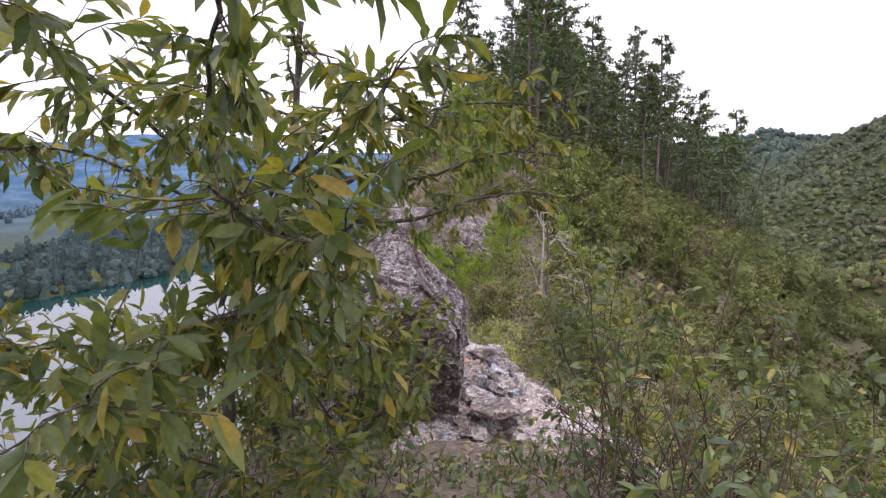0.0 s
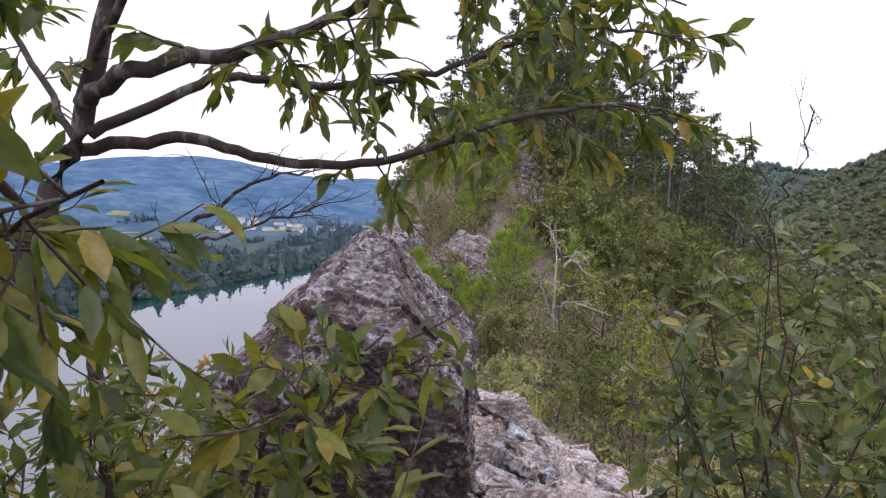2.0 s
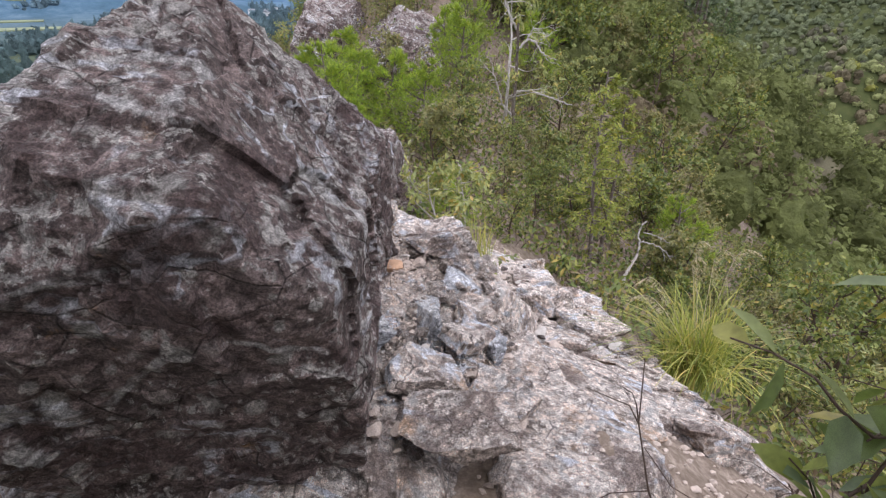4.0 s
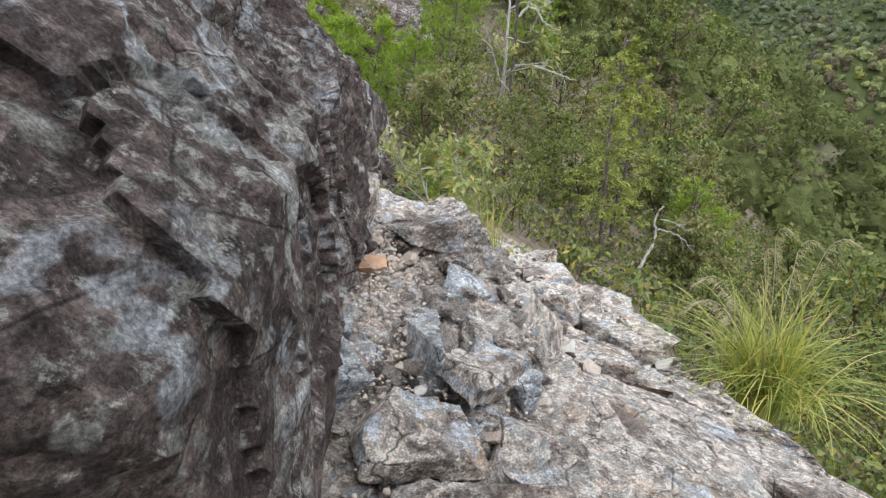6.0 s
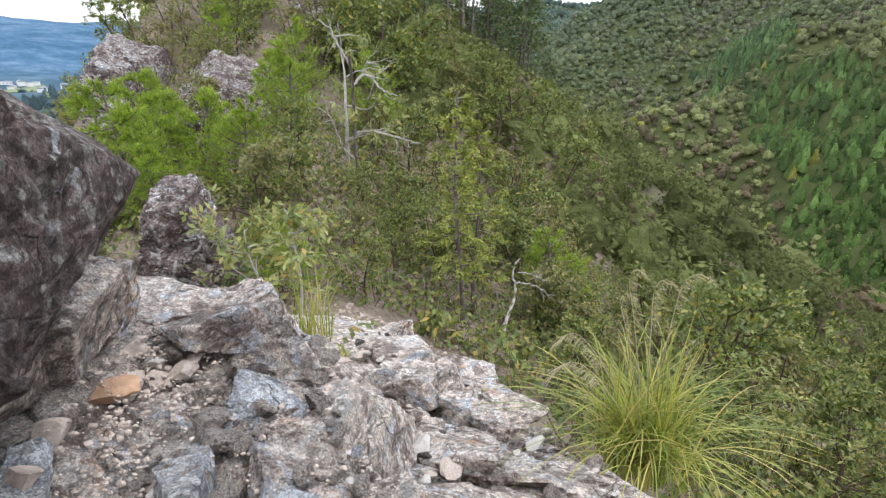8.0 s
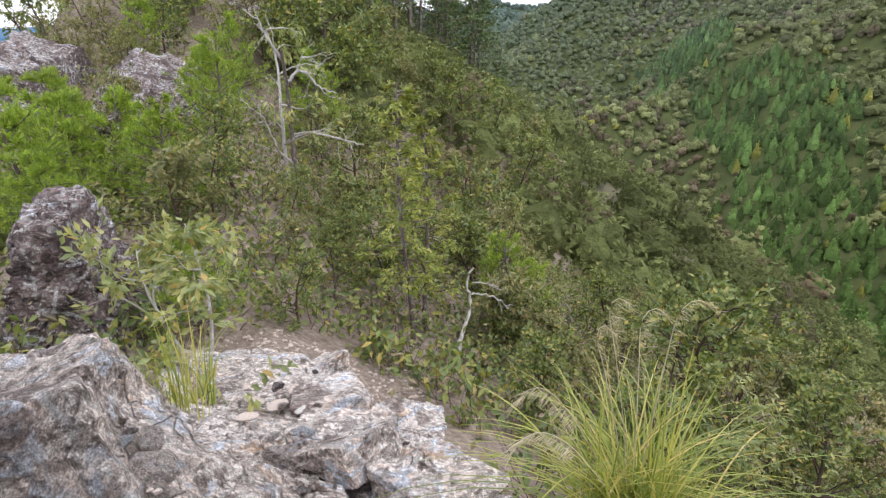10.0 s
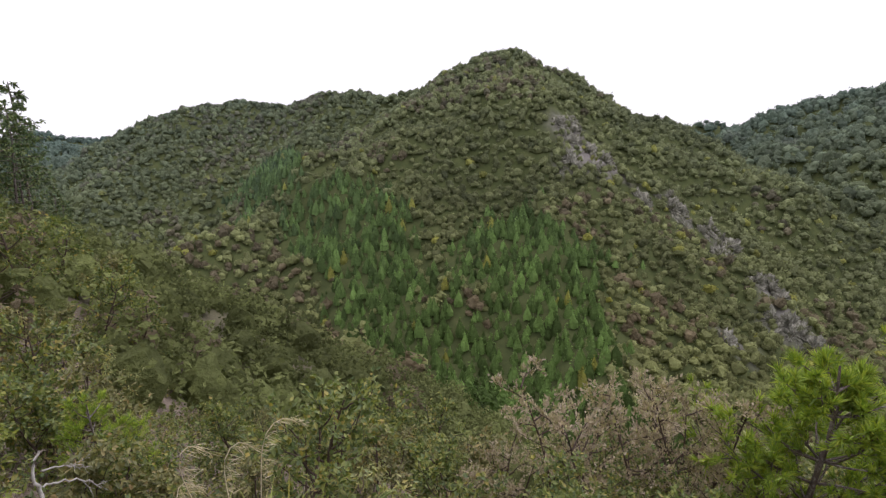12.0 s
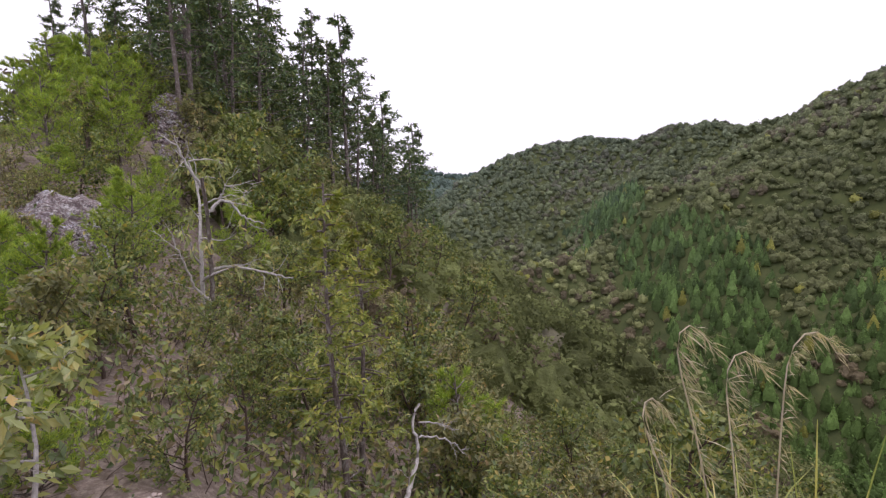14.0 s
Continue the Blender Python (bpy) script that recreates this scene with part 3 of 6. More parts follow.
rock("crag", "grey rounded crag rising from the ridge", centre=(-3.0, 15.0, -0.4), material=BOULDER, level=6, rough=0.1, strata=0.04, chips=0.06, seed=22, planes=[
    ((0.45, -0.35, 0.8), (-2.6, 14.4, 0.85)),
    ((-0.65, -0.3, 0.7), (-3.6, 14.6, 1.05)),
    ((1, -0.3, 0.2), (-2.5, 15, 0)),
    ((-1, 0, 0.15), (-3.9, 15, 0)),
    ((0, -1, 0.25), (-3.0, 13.6, 0)),
    ((0.3, -0.25, 1), (-3.3, 14.8, 1.0)),
    ((0, 1, 0.2), (-3, 17, 0)),
    ((0, 0, -1), (0, 0, -2.5)),
])
rock("crag", "dark layered crag among young pines", centre=(-0.6, 14.2, -0.6), material=BOULDER, level=6, rough=0.1, strata=0.06, chips=0.06, seed=25, planes=[
    ((0.35, -0.4, 0.8), (-0.5, 13.6, -0.05)),
    ((-0.5, -0.3, 0.75), (-1.3, 13.8, 0.05)),
    ((1, -0.2, 0.3), (0.5, 14, -0.6)),
    ((-1, 0, 0.3), (-2.0, 14, -0.4)),
    ((0, -1, 0.3), (-0.6, 12.9, -0.6)),
    ((0, 1, 0.2), (-1, 16, 0)),
    ((0, 0, -1), (0, 0, -2.5)),
])
rock("crag", "dark broken crag below the tall trees", centre=(2.0, 25, 2.6), material=BOULDER, level=6, rough=0.2, strata=0.1, chips=0.1, seed=29, planes=[
    ((0.3, -0.6, 0.7), (1.9, 24, 2.9)),
    ((-0.6, -0.4, 0.6), (1.2, 24.5, 3.0)),
    ((1, -0.3, 0.3), (3.0, 25, 3.0)),
    ((-1, 0, 0.3), (1.0, 25, 3)),
    ((0, -1, 0.2), (1.9, 23, 3)),
    ((0, 1, 0.2), (2, 27, 3)),
    ((0, 0, -1), (0, 0, 0.5)),
])


for crag in [ob for ob in scene.objects if ob.name.startswith("crag")][:2]:
    crag.location.z = -0.4


def ground_at(x, y):
    return float(terrain(np.array([float(x)]), np.array([float(y)]))[0])


def pebble_mesh(rng, size, flat=0.7, level=1):
    bm = bmesh.new()
    bmesh.ops.create_icosphere(bm, subdivisions=level, radius=1)
    V = np.array([v.co[:] for v in bm.verts])
    F = np.array([[v.index for v in f.verts] for f in bm.faces])
    bm.free()
    for _ in range(9):
        d = unit(rng.normal(0, 1, 3))
        over = np.maximum(0, V @ d - rng.uniform(0.4, 0.8))
        V = V - over[:, None] * d
    return V * np.array((size, size * rng.uniform(0.6, 0.9), size * flat)), F


STONE_RNG = np.random.default_rng(5)
SURFACES = [(0.2, 0.02, 0.3, -0.3, -0.03), (0.3, -0.25, 0.4, -1.3, 0.02)]


def ledge_height(x, y):
    return min(pz - a * (x - px) - b * (y - py) for a, b, px, py, pz in SURFACES)


orange_data = mesh_data("iron_stone", *pebble_mesh(STONE_RNG, 0.11, 0.5, 3), ORANGE, False)
orange = new("iron_stone", orange_data)
orange.location = (0.0, 0.0, 0.03)
orange.rotation_euler = (0.1, -0.15, 0.3)
tagged(orange, "flat orange-brown loose stone lying on the gravel", "stone")
for place, size, turn in (((-0.11, -0.27, 0.08), 0.075, 0.7), ((0.1, 0.12, -0.02), 0.06, 0.2), ((-0.02, 0.35, 0.0), 0.08, 1.7), ((-0.08, -0.55, 0.16), 0.06, 2.5), ((1.75, -0.6, -0.85), 0.13, 0.4), ((2.0, -0.45, -1.0), 0.09, 1.1)):
    st = new("loose_stone", mesh_data("loose_stone", *pebble_mesh(STONE_RNG, size, 0.7, 3), STONE, False))
    st.location, st.rotation_euler = place, (0.2, 0.3, turn)
    tagged(st, "angular pale loose stone resting on the rock", "stone", "loose stones")

gravel = []
for _ in range(1700):
    u = STONE_RNG.uniform(0, 1)
    x, y = STONE_RNG.normal(0.08 + 0.06 * u, 0.1), STONE_RNG.uniform(-1.1, 0.55)
    if u > 0.55:
        x, y = STONE_RNG.normal(0.45, 0.28), STONE_RNG.uniform(-1.6, 0.4)
    v, f = pebble_mesh(STONE_RNG, STONE_RNG.uniform(0.004, 0.011) * STONE_RNG.choice((1, 1, 1, 1.9)))
    gravel.append((v + np.array((x, y, ledge_height(x, y) + 0.006 + max(0, 0.12 - x) * 0.35)), f))
for _ in range(1900):
    x, y = STONE_RNG.uniform(0.1, 2.7), STONE_RNG.uniform(-3.0, 4.5)
    v, f = pebble_mesh(STONE_RNG, STONE_RNG.uniform(0.01, 0.04))
    gravel.append((v + np.array((x, y, ground_at(x, y) + 0.01)), f))
tagged(new("gravel", mesh_data("gravel", *joined(*gravel), STONE)), "pale pinkish gravel and chips scattered on the ledges", "gravel", kind="stuff")


# ---- tilted slabs that the ledges are broken into ----
def slab(parent, name, centre, half, turn, dip, material, seed, label=""):
    m = Euler((radians(dip[0]), radians(dip[1]), radians(turn))).to_matrix()
    planes = []
    rng = np.random.default_rng(seed)
    for axis in range(3):
        for sign in (-1, 1):
            d = Vector((0, 0, 0))
            d[axis] = sign
            tip = Vector(tuple(rng.normal(0, 0.16, 3)))
            planes.append((tuple(m @ (d + tip)), tuple(Vector(centre) + m @ (d * half[axis]))))
    for _ in range(3):
        d = Vector(tuple(rng.normal(0, 1, 3))).normalized()
        planes.append((tuple(m @ d), tuple(Vector(centre) + m @ Vector([d[i] * half[i] * 1.05 for i in range(3)]))))
    part(name, rock_mesh(name, centre, planes, material, 5, 0.012, seed, 0.008, 0.006, 0.012), parent, label)


upper, lower = bpy.data.objects["rock_ledge"], bpy.data.objects["lower_ledge"]
slab(upper, "slab", (0.28, -0.42, -0.03), (0.07, 0.42, 0.05), -12, (8, -6), VEIN, 201, "blue-grey quartz band crossing the ledge")
slab(upper, "slab", (0.5, -0.1, -0.11), (0.13, 0.2, 0.05), -20, (6, 10), VEIN, 202, "blue-grey quartz patch in the ledge")
slab(upper, "slab", (0.3, 0.45, 0.0), (0.26, 0.16, 0.08), 35, (-8, 14), LEDGE, 203)
slab(upper, "slab", (0.62, -0.45, -0.15), (0.2, 0.16, 0.06), 10, (4, 14), LEDGE, 204)
slab(upper, "slab", (0.5, -0.8, 0.0), (0.18, 0.13, 0.07), 50, (-10, 16), LEDGE, 205)
slab(upper, "slab", (0.25, -1.15, 0.06), (0.22, 0.17, 0.06), 20, (-6, 8), LEDGE, 206)
slab(upper, "slab", (0.7, -1.2, -0.08), (0.2, 0.14, 0.07), -30, (5, 18), LEDGE, 207)
slab(upper, "slab", (0.62, -0.68, -0.09), (0.05, 0.2, 0.05), 25, (0, 10), VEIN, 209)
slab(upper, "slab", (0.4, -1.6, 0.08), (0.3, 0.2, 0.06), 5, (0, 10), LEDGE, 210)
slab(upper, "slab", (-0.1, -0.5, 0.1), (0.07, 0.16, 0.07), 10, (10, 25), VEIN, 211, "blue-grey quartz wedge at the boulder's foot")
slab(lower, "slab", (1.7, 0.1, -1.0), (0.16, 0.22, 0.06), 20, (6, 16), VEIN, 221, "blue-grey quartz patch in the lower shelf")
slab(lower, "slab", (1.4, 0.5, -0.92), (0.22, 0.3, 0.07), -30, (-10, 12), LEDGE, 222)
slab(lower, "slab", (1.8, 0.9, -1.08), (0.24, 0.28, 0.08), 15, (-12, 14), LEDGE, 223)
slab(lower, "slab", (1.45, 1.4, -1.12), (0.3, 0.25, 0.08), 40, (-14, 10), LEDGE, 224)
slab(lower, "slab", (1.85, 1.7, -1.36), (0.25, 0.3, 0.09), -20, (-12, 18), LEDGE, 225)
slab(lower, "slab", (1.5, 2.3, -1.42), (0.28, 0.3, 0.1), 10, (-14, 8), LEDGE, 226)
slab(lower, "slab", (1.55, 3.3, -1.8), (0.22, 0.26, 0.12), 30, (-16, 8), LEDGE, 227)
slab(lower, "slab", (1.15, 0.15, -0.85), (0.1, 0.3, 0.08), 12, (0, 10), BOULDER, 228, "dark rock band between the shelves")
slab(lower, "slab", (0.98, -1.4, -0.33), (0.42, 0.62, 0.14), 6, (-12, 5), LEDGE, 251)
slab(lower, "slab", (1.3, -0.72, -0.56), (0.45, 0.5, 0.14), -14, (-10, 14), LEDGE, 252)
slab(lower, "slab", (0.8, -0.75, -0.42), (0.28, 0.4, 0.14), 20, (-10, 4), LEDGE, 253)
boulder = bpy.data.objects["boulder"]
slab(boulder, "block", (-0.22, -1.28, 0.82), (0.16, 0.17, 0.1), 15, (6, 20), BOULDER, 231, "angular jutting block with pale edges")
slab(boulder, "block", (-0.2, -0.85, 0.55), (0.14, 0.2, 0.16), -20, (0, 26), BOULDER, 232)
slab(boulder, "block", (-0.08, -1.7, 0.45), (0.12, 0.3, 0.3), 8, (0, 10), BOULDER, 233)


for k, (centre, half, turn, dip, stone) in enumerate((
        ((-0.2, -0.35, 0.42), (0.09, 0.26, 0.2), 6, (10, 12), LEDGE), ((-0.12, 0.05, 0.3), (0.1, 0.2, 0.16), -8, (4, 20), LEDGE),
        ((-0.16, -0.75, 0.3), (0.1, 0.22, 0.16), 12, (-8, 14), LEDGE), ((-0.06, -1.05, 0.22), (0.11, 0.15, 0.1), 30, (6, 24), VEIN),
        ((-0.1, 0.42, 0.24), (0.1, 0.17, 0.14), -14, (8, 10), LEDGE))):
    slab(boulder, "pale_slab", centre, half, turn, dip, stone, 260 + k, "pale bluish broken rock at the boulder's foot")


# ---- angular shards broken from the ledges ----
def shards(parent, count, spread, height, seed):
    rng = np.random.default_rng(seed)
    kinds = [mesh_data("shard", *pebble_mesh(rng, 1.0, rng.uniform(0.3, 0.6), 2), m) for m in (LEDGE, LEDGE, VEIN, PALE_BLOCK, LEDGE, BOULDER, LEDGE, STONE)]
    for _ in range(count):
        x, y = rng.uniform(*spread[0]), rng.uniform(*spread[1])
        size = 0.02 + 0.075 * rng.uniform(0, 1) ** 2.2
        ob = new("shard", kinds[rng.integers(0, len(kinds))])
        ob.parent = parent
        m = Matrix.Translation((x, y, height(x, y) + size * 0.1)) @ Euler((rng.normal(0.1, 0.2), rng.normal(0.25, 0.2), rng.normal(0.9, 0.5))).to_matrix().to_4x4()
        ob.matrix_basis = m @ Matrix.Diagonal((size * 1.3, size, size, 1))


def shelf_height(x, y):
    return min(-0.93 - 0.2 * (x - 1.5) - 0.26 * (y - 0.6), -1.1 - 1.25 * (x - 2.1) - 0.5 * (y - 0.6))


shards(upper, 150, ((0.02, 0.8), (-1.7, 0.6)), ledge_height, 301)
shards(lower, 150, ((0.9, 2.2), (-0.4, 3.2)), shelf_height, 302)


# ---- pale cliffs among the trees of the far hill ----
def cliffs():
    rng = np.random.default_rng(240)
    k = 0
    for cx, cy, cz, wide in CLIFFS:
        for _ in range(4):
            x, y = cx + rng.normal(0, wide * 0.4), cy + rng.normal(0, wide * 0.4)
            z = ground_at(x, y)
            w, h = rng.uniform(2.5, 6.0), rng.uniform(4, 10)
            planes = [((-1, rng.normal(0, 0.3), 0.5), (x - w * 0.5, y, z)), ((1, 0, 0.2), (x + w, y, z)), ((0.1, 1, 0.35), (x, y + w, z)), ((0.1, -1, 0.35), (x, y - w, z)), ((-0.6, rng.normal(0, 0.4), 1), (x, y, z + h * 0.5)), ((0, 0, -1), (x, y, z - h))]
            ob = rock("cliff", "pale grey rock cliff showing between hillside trees", "cliff", "cliffs on the far hill", centre=(x, y, z - 1), material=CLIFF_FAR, level=4, rough=1.0, strata=0.8, grain=0.3, chips=1.6, seed=240 + k, planes=planes)
            k += 1


def far_cliff_material():
    n = Nodes("far_cliff")
    v = n.coords((1, 1, 0.45))
    col = n.ramp(n.noise(0.35, 10, 0.78, v), (0.36, (0.09, 0.09, 0.07)), (0.5, (0.22, 0.215, 0.175)), (0.62, (0.41, 0.4, 0.335)))
    col = n.mix(n.ramp(n.noise(0.2, 6, 0.7, n.coords()), (0.55, 0.0), (0.6, 0.8)), col, (0.12, 0.13, 0.06))
    return n.done(n.surface(col, 0.9, n.noise(0.8, 8, 0.8, v), 1.0, 0.6, 0.1))


CLIFF_FAR = far_cliff_material()
cliffs()

# ---- forest canopy on the far hills ----
VIEW = np.array((1.3, -1.1, 1.0))


def in_sight(x, y, z, margin):
    """Keeps what the hills in between do not hide from the ridge."""
    ok = np.ones(len(x), bool)
    for t in np.linspace(0.12, 0.94, 30):
        ok &= terrain(VIEW[0] + t * (x - VIEW[0]), VIEW[1] + t * (y - VIEW[1])) < VIEW[2] + t * (z - VIEW[2]) + margin
    return ok


def dome():
    """The upper part of a rounded crown: unit points and faces."""
    bm = bmesh.new()
    bmesh.ops.create_icosphere(bm, subdivisions=2, radius=1)
    low = [f for f in bm.faces if f.calc_center_median().z < -0.35]
    bmesh.ops.delete(bm, geom=low, context="FACES")
    bm.verts.index_update()
    V = np.array([v.co[:] for v in bm.verts])
    F = np.array([[v.index for v in f.verts] for f in bm.faces])
    bm.free()
    return V, F


DOME_V, DOME_F = dome()


def crowns(name, x, y, radius, tones, cone, label, rng, quads=48, fine=1.0, core_size=1.0):
    """Tree crowns joined into one mesh: a lumpy inner mass and tufts of leaves standing off it."""
    n, m = len(x), len(DOME_V)
    steep = cone[:, None, None]
    R = radius[:, None, None]
    c = np.c_[x, y, terrain(x, y) + radius * np.where(cone, rng.uniform(-0.2, 1.0, n), rng.uniform(-0.05, 0.55, n))]
    tall = rng.uniform(0.8, 1.3, (n, 1, 1))
    lumps = 6
    lump = unit(rng.normal(0, 1, (n, lumps, 3)) + np.array((0, 0, 0.5)))

    def shell(d):
        """Crown outline in a direction: rounded lumps, or a jagged cone."""
        swell = np.max(np.einsum("nqk,nlk->nql", d, lump), -1, keepdims=True)
        soft = d * (0.55 + 0.5 * np.clip(swell, 0, 1) ** 3) * np.concatenate([np.ones_like(tall), np.ones_like(tall), tall], -1)
        h = (d[..., 2:] + 0.35) / 1.35
        spike = np.concatenate([d[..., :2] * (1.05 - 0.9 * np.clip(h, 0, 1)), h * 2.8 - 0.7], -1)
        return np.where(steep, spike, soft)

    d = rng.normal(0, 1, (n, quads, 3))
    d[..., 2] = np.abs(d[..., 2]) - 0.3
    d = unit(d)
    p = c[:, None] + shell(d) * R * rng.uniform(0.85, 1.15, (n, quads, 1))
    normal = unit(d + (0, 0, 0.25) + rng.normal(0, 0.65, d.shape))
    side = unit(np.cross(normal, rng.normal(0, 1, d.shape)))
    other = np.cross(normal, side)
    s = R * rng.uniform(0.12, 0.28, (n, quads, 1)) * fine
    q = np.stack([p - side * s, p + other * s * 0.8, p + side * s + normal * s * 0.4, p - other * s * 0.8], 2)
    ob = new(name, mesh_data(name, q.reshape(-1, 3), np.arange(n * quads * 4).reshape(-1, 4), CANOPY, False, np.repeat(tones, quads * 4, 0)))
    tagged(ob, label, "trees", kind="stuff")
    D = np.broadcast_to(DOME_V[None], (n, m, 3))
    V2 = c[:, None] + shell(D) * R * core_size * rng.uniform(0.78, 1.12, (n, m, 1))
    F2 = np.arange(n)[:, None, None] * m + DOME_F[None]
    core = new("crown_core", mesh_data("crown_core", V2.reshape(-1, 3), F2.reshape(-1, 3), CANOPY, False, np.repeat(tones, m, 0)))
    core.parent = ob


def apart(x, y, ax, ay, bx, by):
    """Distance in plan from a line between two places."""
    dx, dy = bx - ax, by - ay
    t = np.clip(((x - ax) * dx + (y - ay) * dy) / (dx * dx + dy * dy), 0, 1)
    return np.hypot(x - ax - t * dx, y - ay - t * dy)


def hillside_forest():
    rng = np.random.default_rng(11)
    gx, gy = np.meshgrid(np.arange(25, 480, 3.6), np.arange(-110, 560, 3.6))
    x, y = (g.ravel() + rng.uniform(-2.5, 2.5, g.size) for g in (gx, gy))
    fx, fy = np.meshgrid(np.arange(80, 900, 7.5), np.arange(-320, 900, 7.5))
    fx, fy = (g.ravel() + rng.uniform(-4, 4, g.size) for g in (fx, fy))
    outer = (fx > 480) | (fy > 560) | (fy < -110)
    x, y, big = np.r_[x, fx[outer]], np.r_[y, fy[outer]], np.r_[np.zeros(len(x)), np.ones(outer.sum())]
    r, az = np.hypot(x, y), np.degrees(np.arctan2(x, y))
    keep = (r > 58) & (az > 3) & (az < 106)
    for cx, cy, cz, wide in CLIFFS:
        keep &= (np.hypot(x - cx, y - cy) > wide * rng.uniform(0.5, 1.2, len(x))) | (rng.uniform(0, 1, len(x)) < 0.3)
    x, y, big = x[keep], y[keep], big[keep]
    ok = in_sight(x, y, terrain(x, y) + 6, 5)
    x, y, big = x[ok], y[ok], big[ok]
    n = len(x)
    patch = fractal(x, y, 95, 3, 91)
    mix = fractal(x, y, 40, 3, 95)
    grove = np.minimum.reduce([apart(x, y, 232, 210, 175, 115) - 24, apart(x, y, 244, 94, 165, 55) - 27, apart(x, y, 165, 110, 150, 60) - 22, apart(x, y, 199, 117, 187, 91) - 20, apart(x, y, 32, 24, 177, 55) - 16, apart(x, y, 310, 335, 262, 285) - 24])
    cone = (grove + 8 * patch + 14 * mix + rng.normal(0, 4, n) < 0) & (big < 0.5)
    tones = np.array((0.27, 0.29, 0.118)) * rng.uniform(0.8, 1.14, (n, 1)) * (1 + 0.22 * mix[:, None]) * (1 + 0.15 * patch[:, None])
    tones[cone] = np.array((0.155, 0.245, 0.068)) * rng.uniform(0.55, 1.5, (cone.sum(), 1))
    brown = (mix > 0.3) & ~cone & (rng.uniform(0, 1, n) < 0.4)
    tones[brown] = np.array((0.26, 0.21, 0.125)) * rng.uniform(0.65, 1.1, (brown.sum(), 1))
    gold = rng.uniform(0, 1, n) < 0.02
    tones[gold] = (0.4, 0.4, 0.09)
    deep = rng.uniform(0, 1, n) < 0.15
    tones[deep] *= 0.7
    # haze painted into the crown tones: bluer the farther the tree stands
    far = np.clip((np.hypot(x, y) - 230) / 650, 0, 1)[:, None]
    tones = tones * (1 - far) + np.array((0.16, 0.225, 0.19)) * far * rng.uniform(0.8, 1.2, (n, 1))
    radius = (1.8 + 1.9 * rng.uniform(0, 1, n) ** 1.5) * (1 + big * 1.0) * np.where(cone, 0.85, 1)
    close = np.hypot(x, y) < 150
    label = "mixed green and brownish woodland covering steep hills"
    crowns("valley_woods", x[close], y[close], radius[close] * 0.85, tones[close], cone[close], label, rng, 90, 0.75, 0.8)
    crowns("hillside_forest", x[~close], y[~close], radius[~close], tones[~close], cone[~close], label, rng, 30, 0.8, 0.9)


def riverside_forest():
    rng = np.random.default_rng(12)
    gx, gy = np.meshgrid(np.arange(-1300, 60, 8.0), np.arange(150, 1500, 8.0))
    x, y = (g.ravel() + rng.uniform(-4, 4, g.size) for g in (gx, gy))
    bank = (x + 196) * -0.94 + (y - 455) * 0.35
    az = np.degrees(np.arctan2(x, y))
    strip = (bank > 2) & (bank < 120 + 60 * fractal(x, y, 130, 2, 3))
    grove = (bank > 120) & (fractal(x, y, 70, 3, 17) > 0.15)
    keep = (strip | grove) & (bank > 2) & (az > -48) & (az < 2) & (np.hypot(x, y) < 1050)
    keep &= (np.hypot(x + 415, y - 900) > 45) & ~((bank > 150) & (np.abs(x + 400) < 130) & (y > 640) & (y < 960) & (fractal(x, y, 40, 2, 23) < 0.35))
    x, y = x[keep], y[keep]
    ok = in_sight(x, y, terrain(x, y) + 12, 6)
    x, y = x[ok], y[ok]
    n = len(x)
    # tree colour carries the air haze: blends to blue over the distance
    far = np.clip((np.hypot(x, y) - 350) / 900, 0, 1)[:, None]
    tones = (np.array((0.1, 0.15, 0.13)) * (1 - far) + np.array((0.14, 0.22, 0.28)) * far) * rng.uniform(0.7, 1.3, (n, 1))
    crowns("riverside_forest", x, y, rng.uniform(3.8, 6.5, n), tones, rng.uniform(0, 1, n) < 0.3, "dark green woods along the far river bank, blue haze painted in", rng, 16, 1.0, 0.85)


def near_woods():
    rng = np.random.default_rng(13)
    gx, gy = np.meshgrid(np.arange(-8, 64, 2.1), np.arange(-30, 78, 2.1))
    x, y = (g.ravel() + rng.uniform(-1, 1, g.size) for g in (gx, gy))
    r, az = np.hypot(x - 1.3, y + 1.1), np.degrees(np.arctan2(x - 1.3, y + 1.1))
    keep = (r > 19.5) & (r < 66) & (az > -12) & (az < 110) & ~((x < 3) & (y < 28))
    x, y = x[keep], y[keep]
    n = len(x)
    mix = fractal(x, y, 14, 3, 97)
    tones = np.array((0.205, 0.235, 0.085)) * rng.uniform(0.7, 1.25, (n, 1)) * (1 + 0.3 * mix[:, None])
    brown = rng.uniform(0, 1, n) < 0.07
    tones[brown] = np.array((0.23, 0.19, 0.12)) * rng.uniform(0.7, 1.1, (brown.sum(), 1))
    crowns("slope_woods", x, y, rng.uniform(1.1, 2.1, n), tones, np.zeros(n, bool), "dense olive-green woods on the slope below the ridge", rng, 190, 0.42, 0.72)


near_woods()
hillside_forest()
riverside_forest()


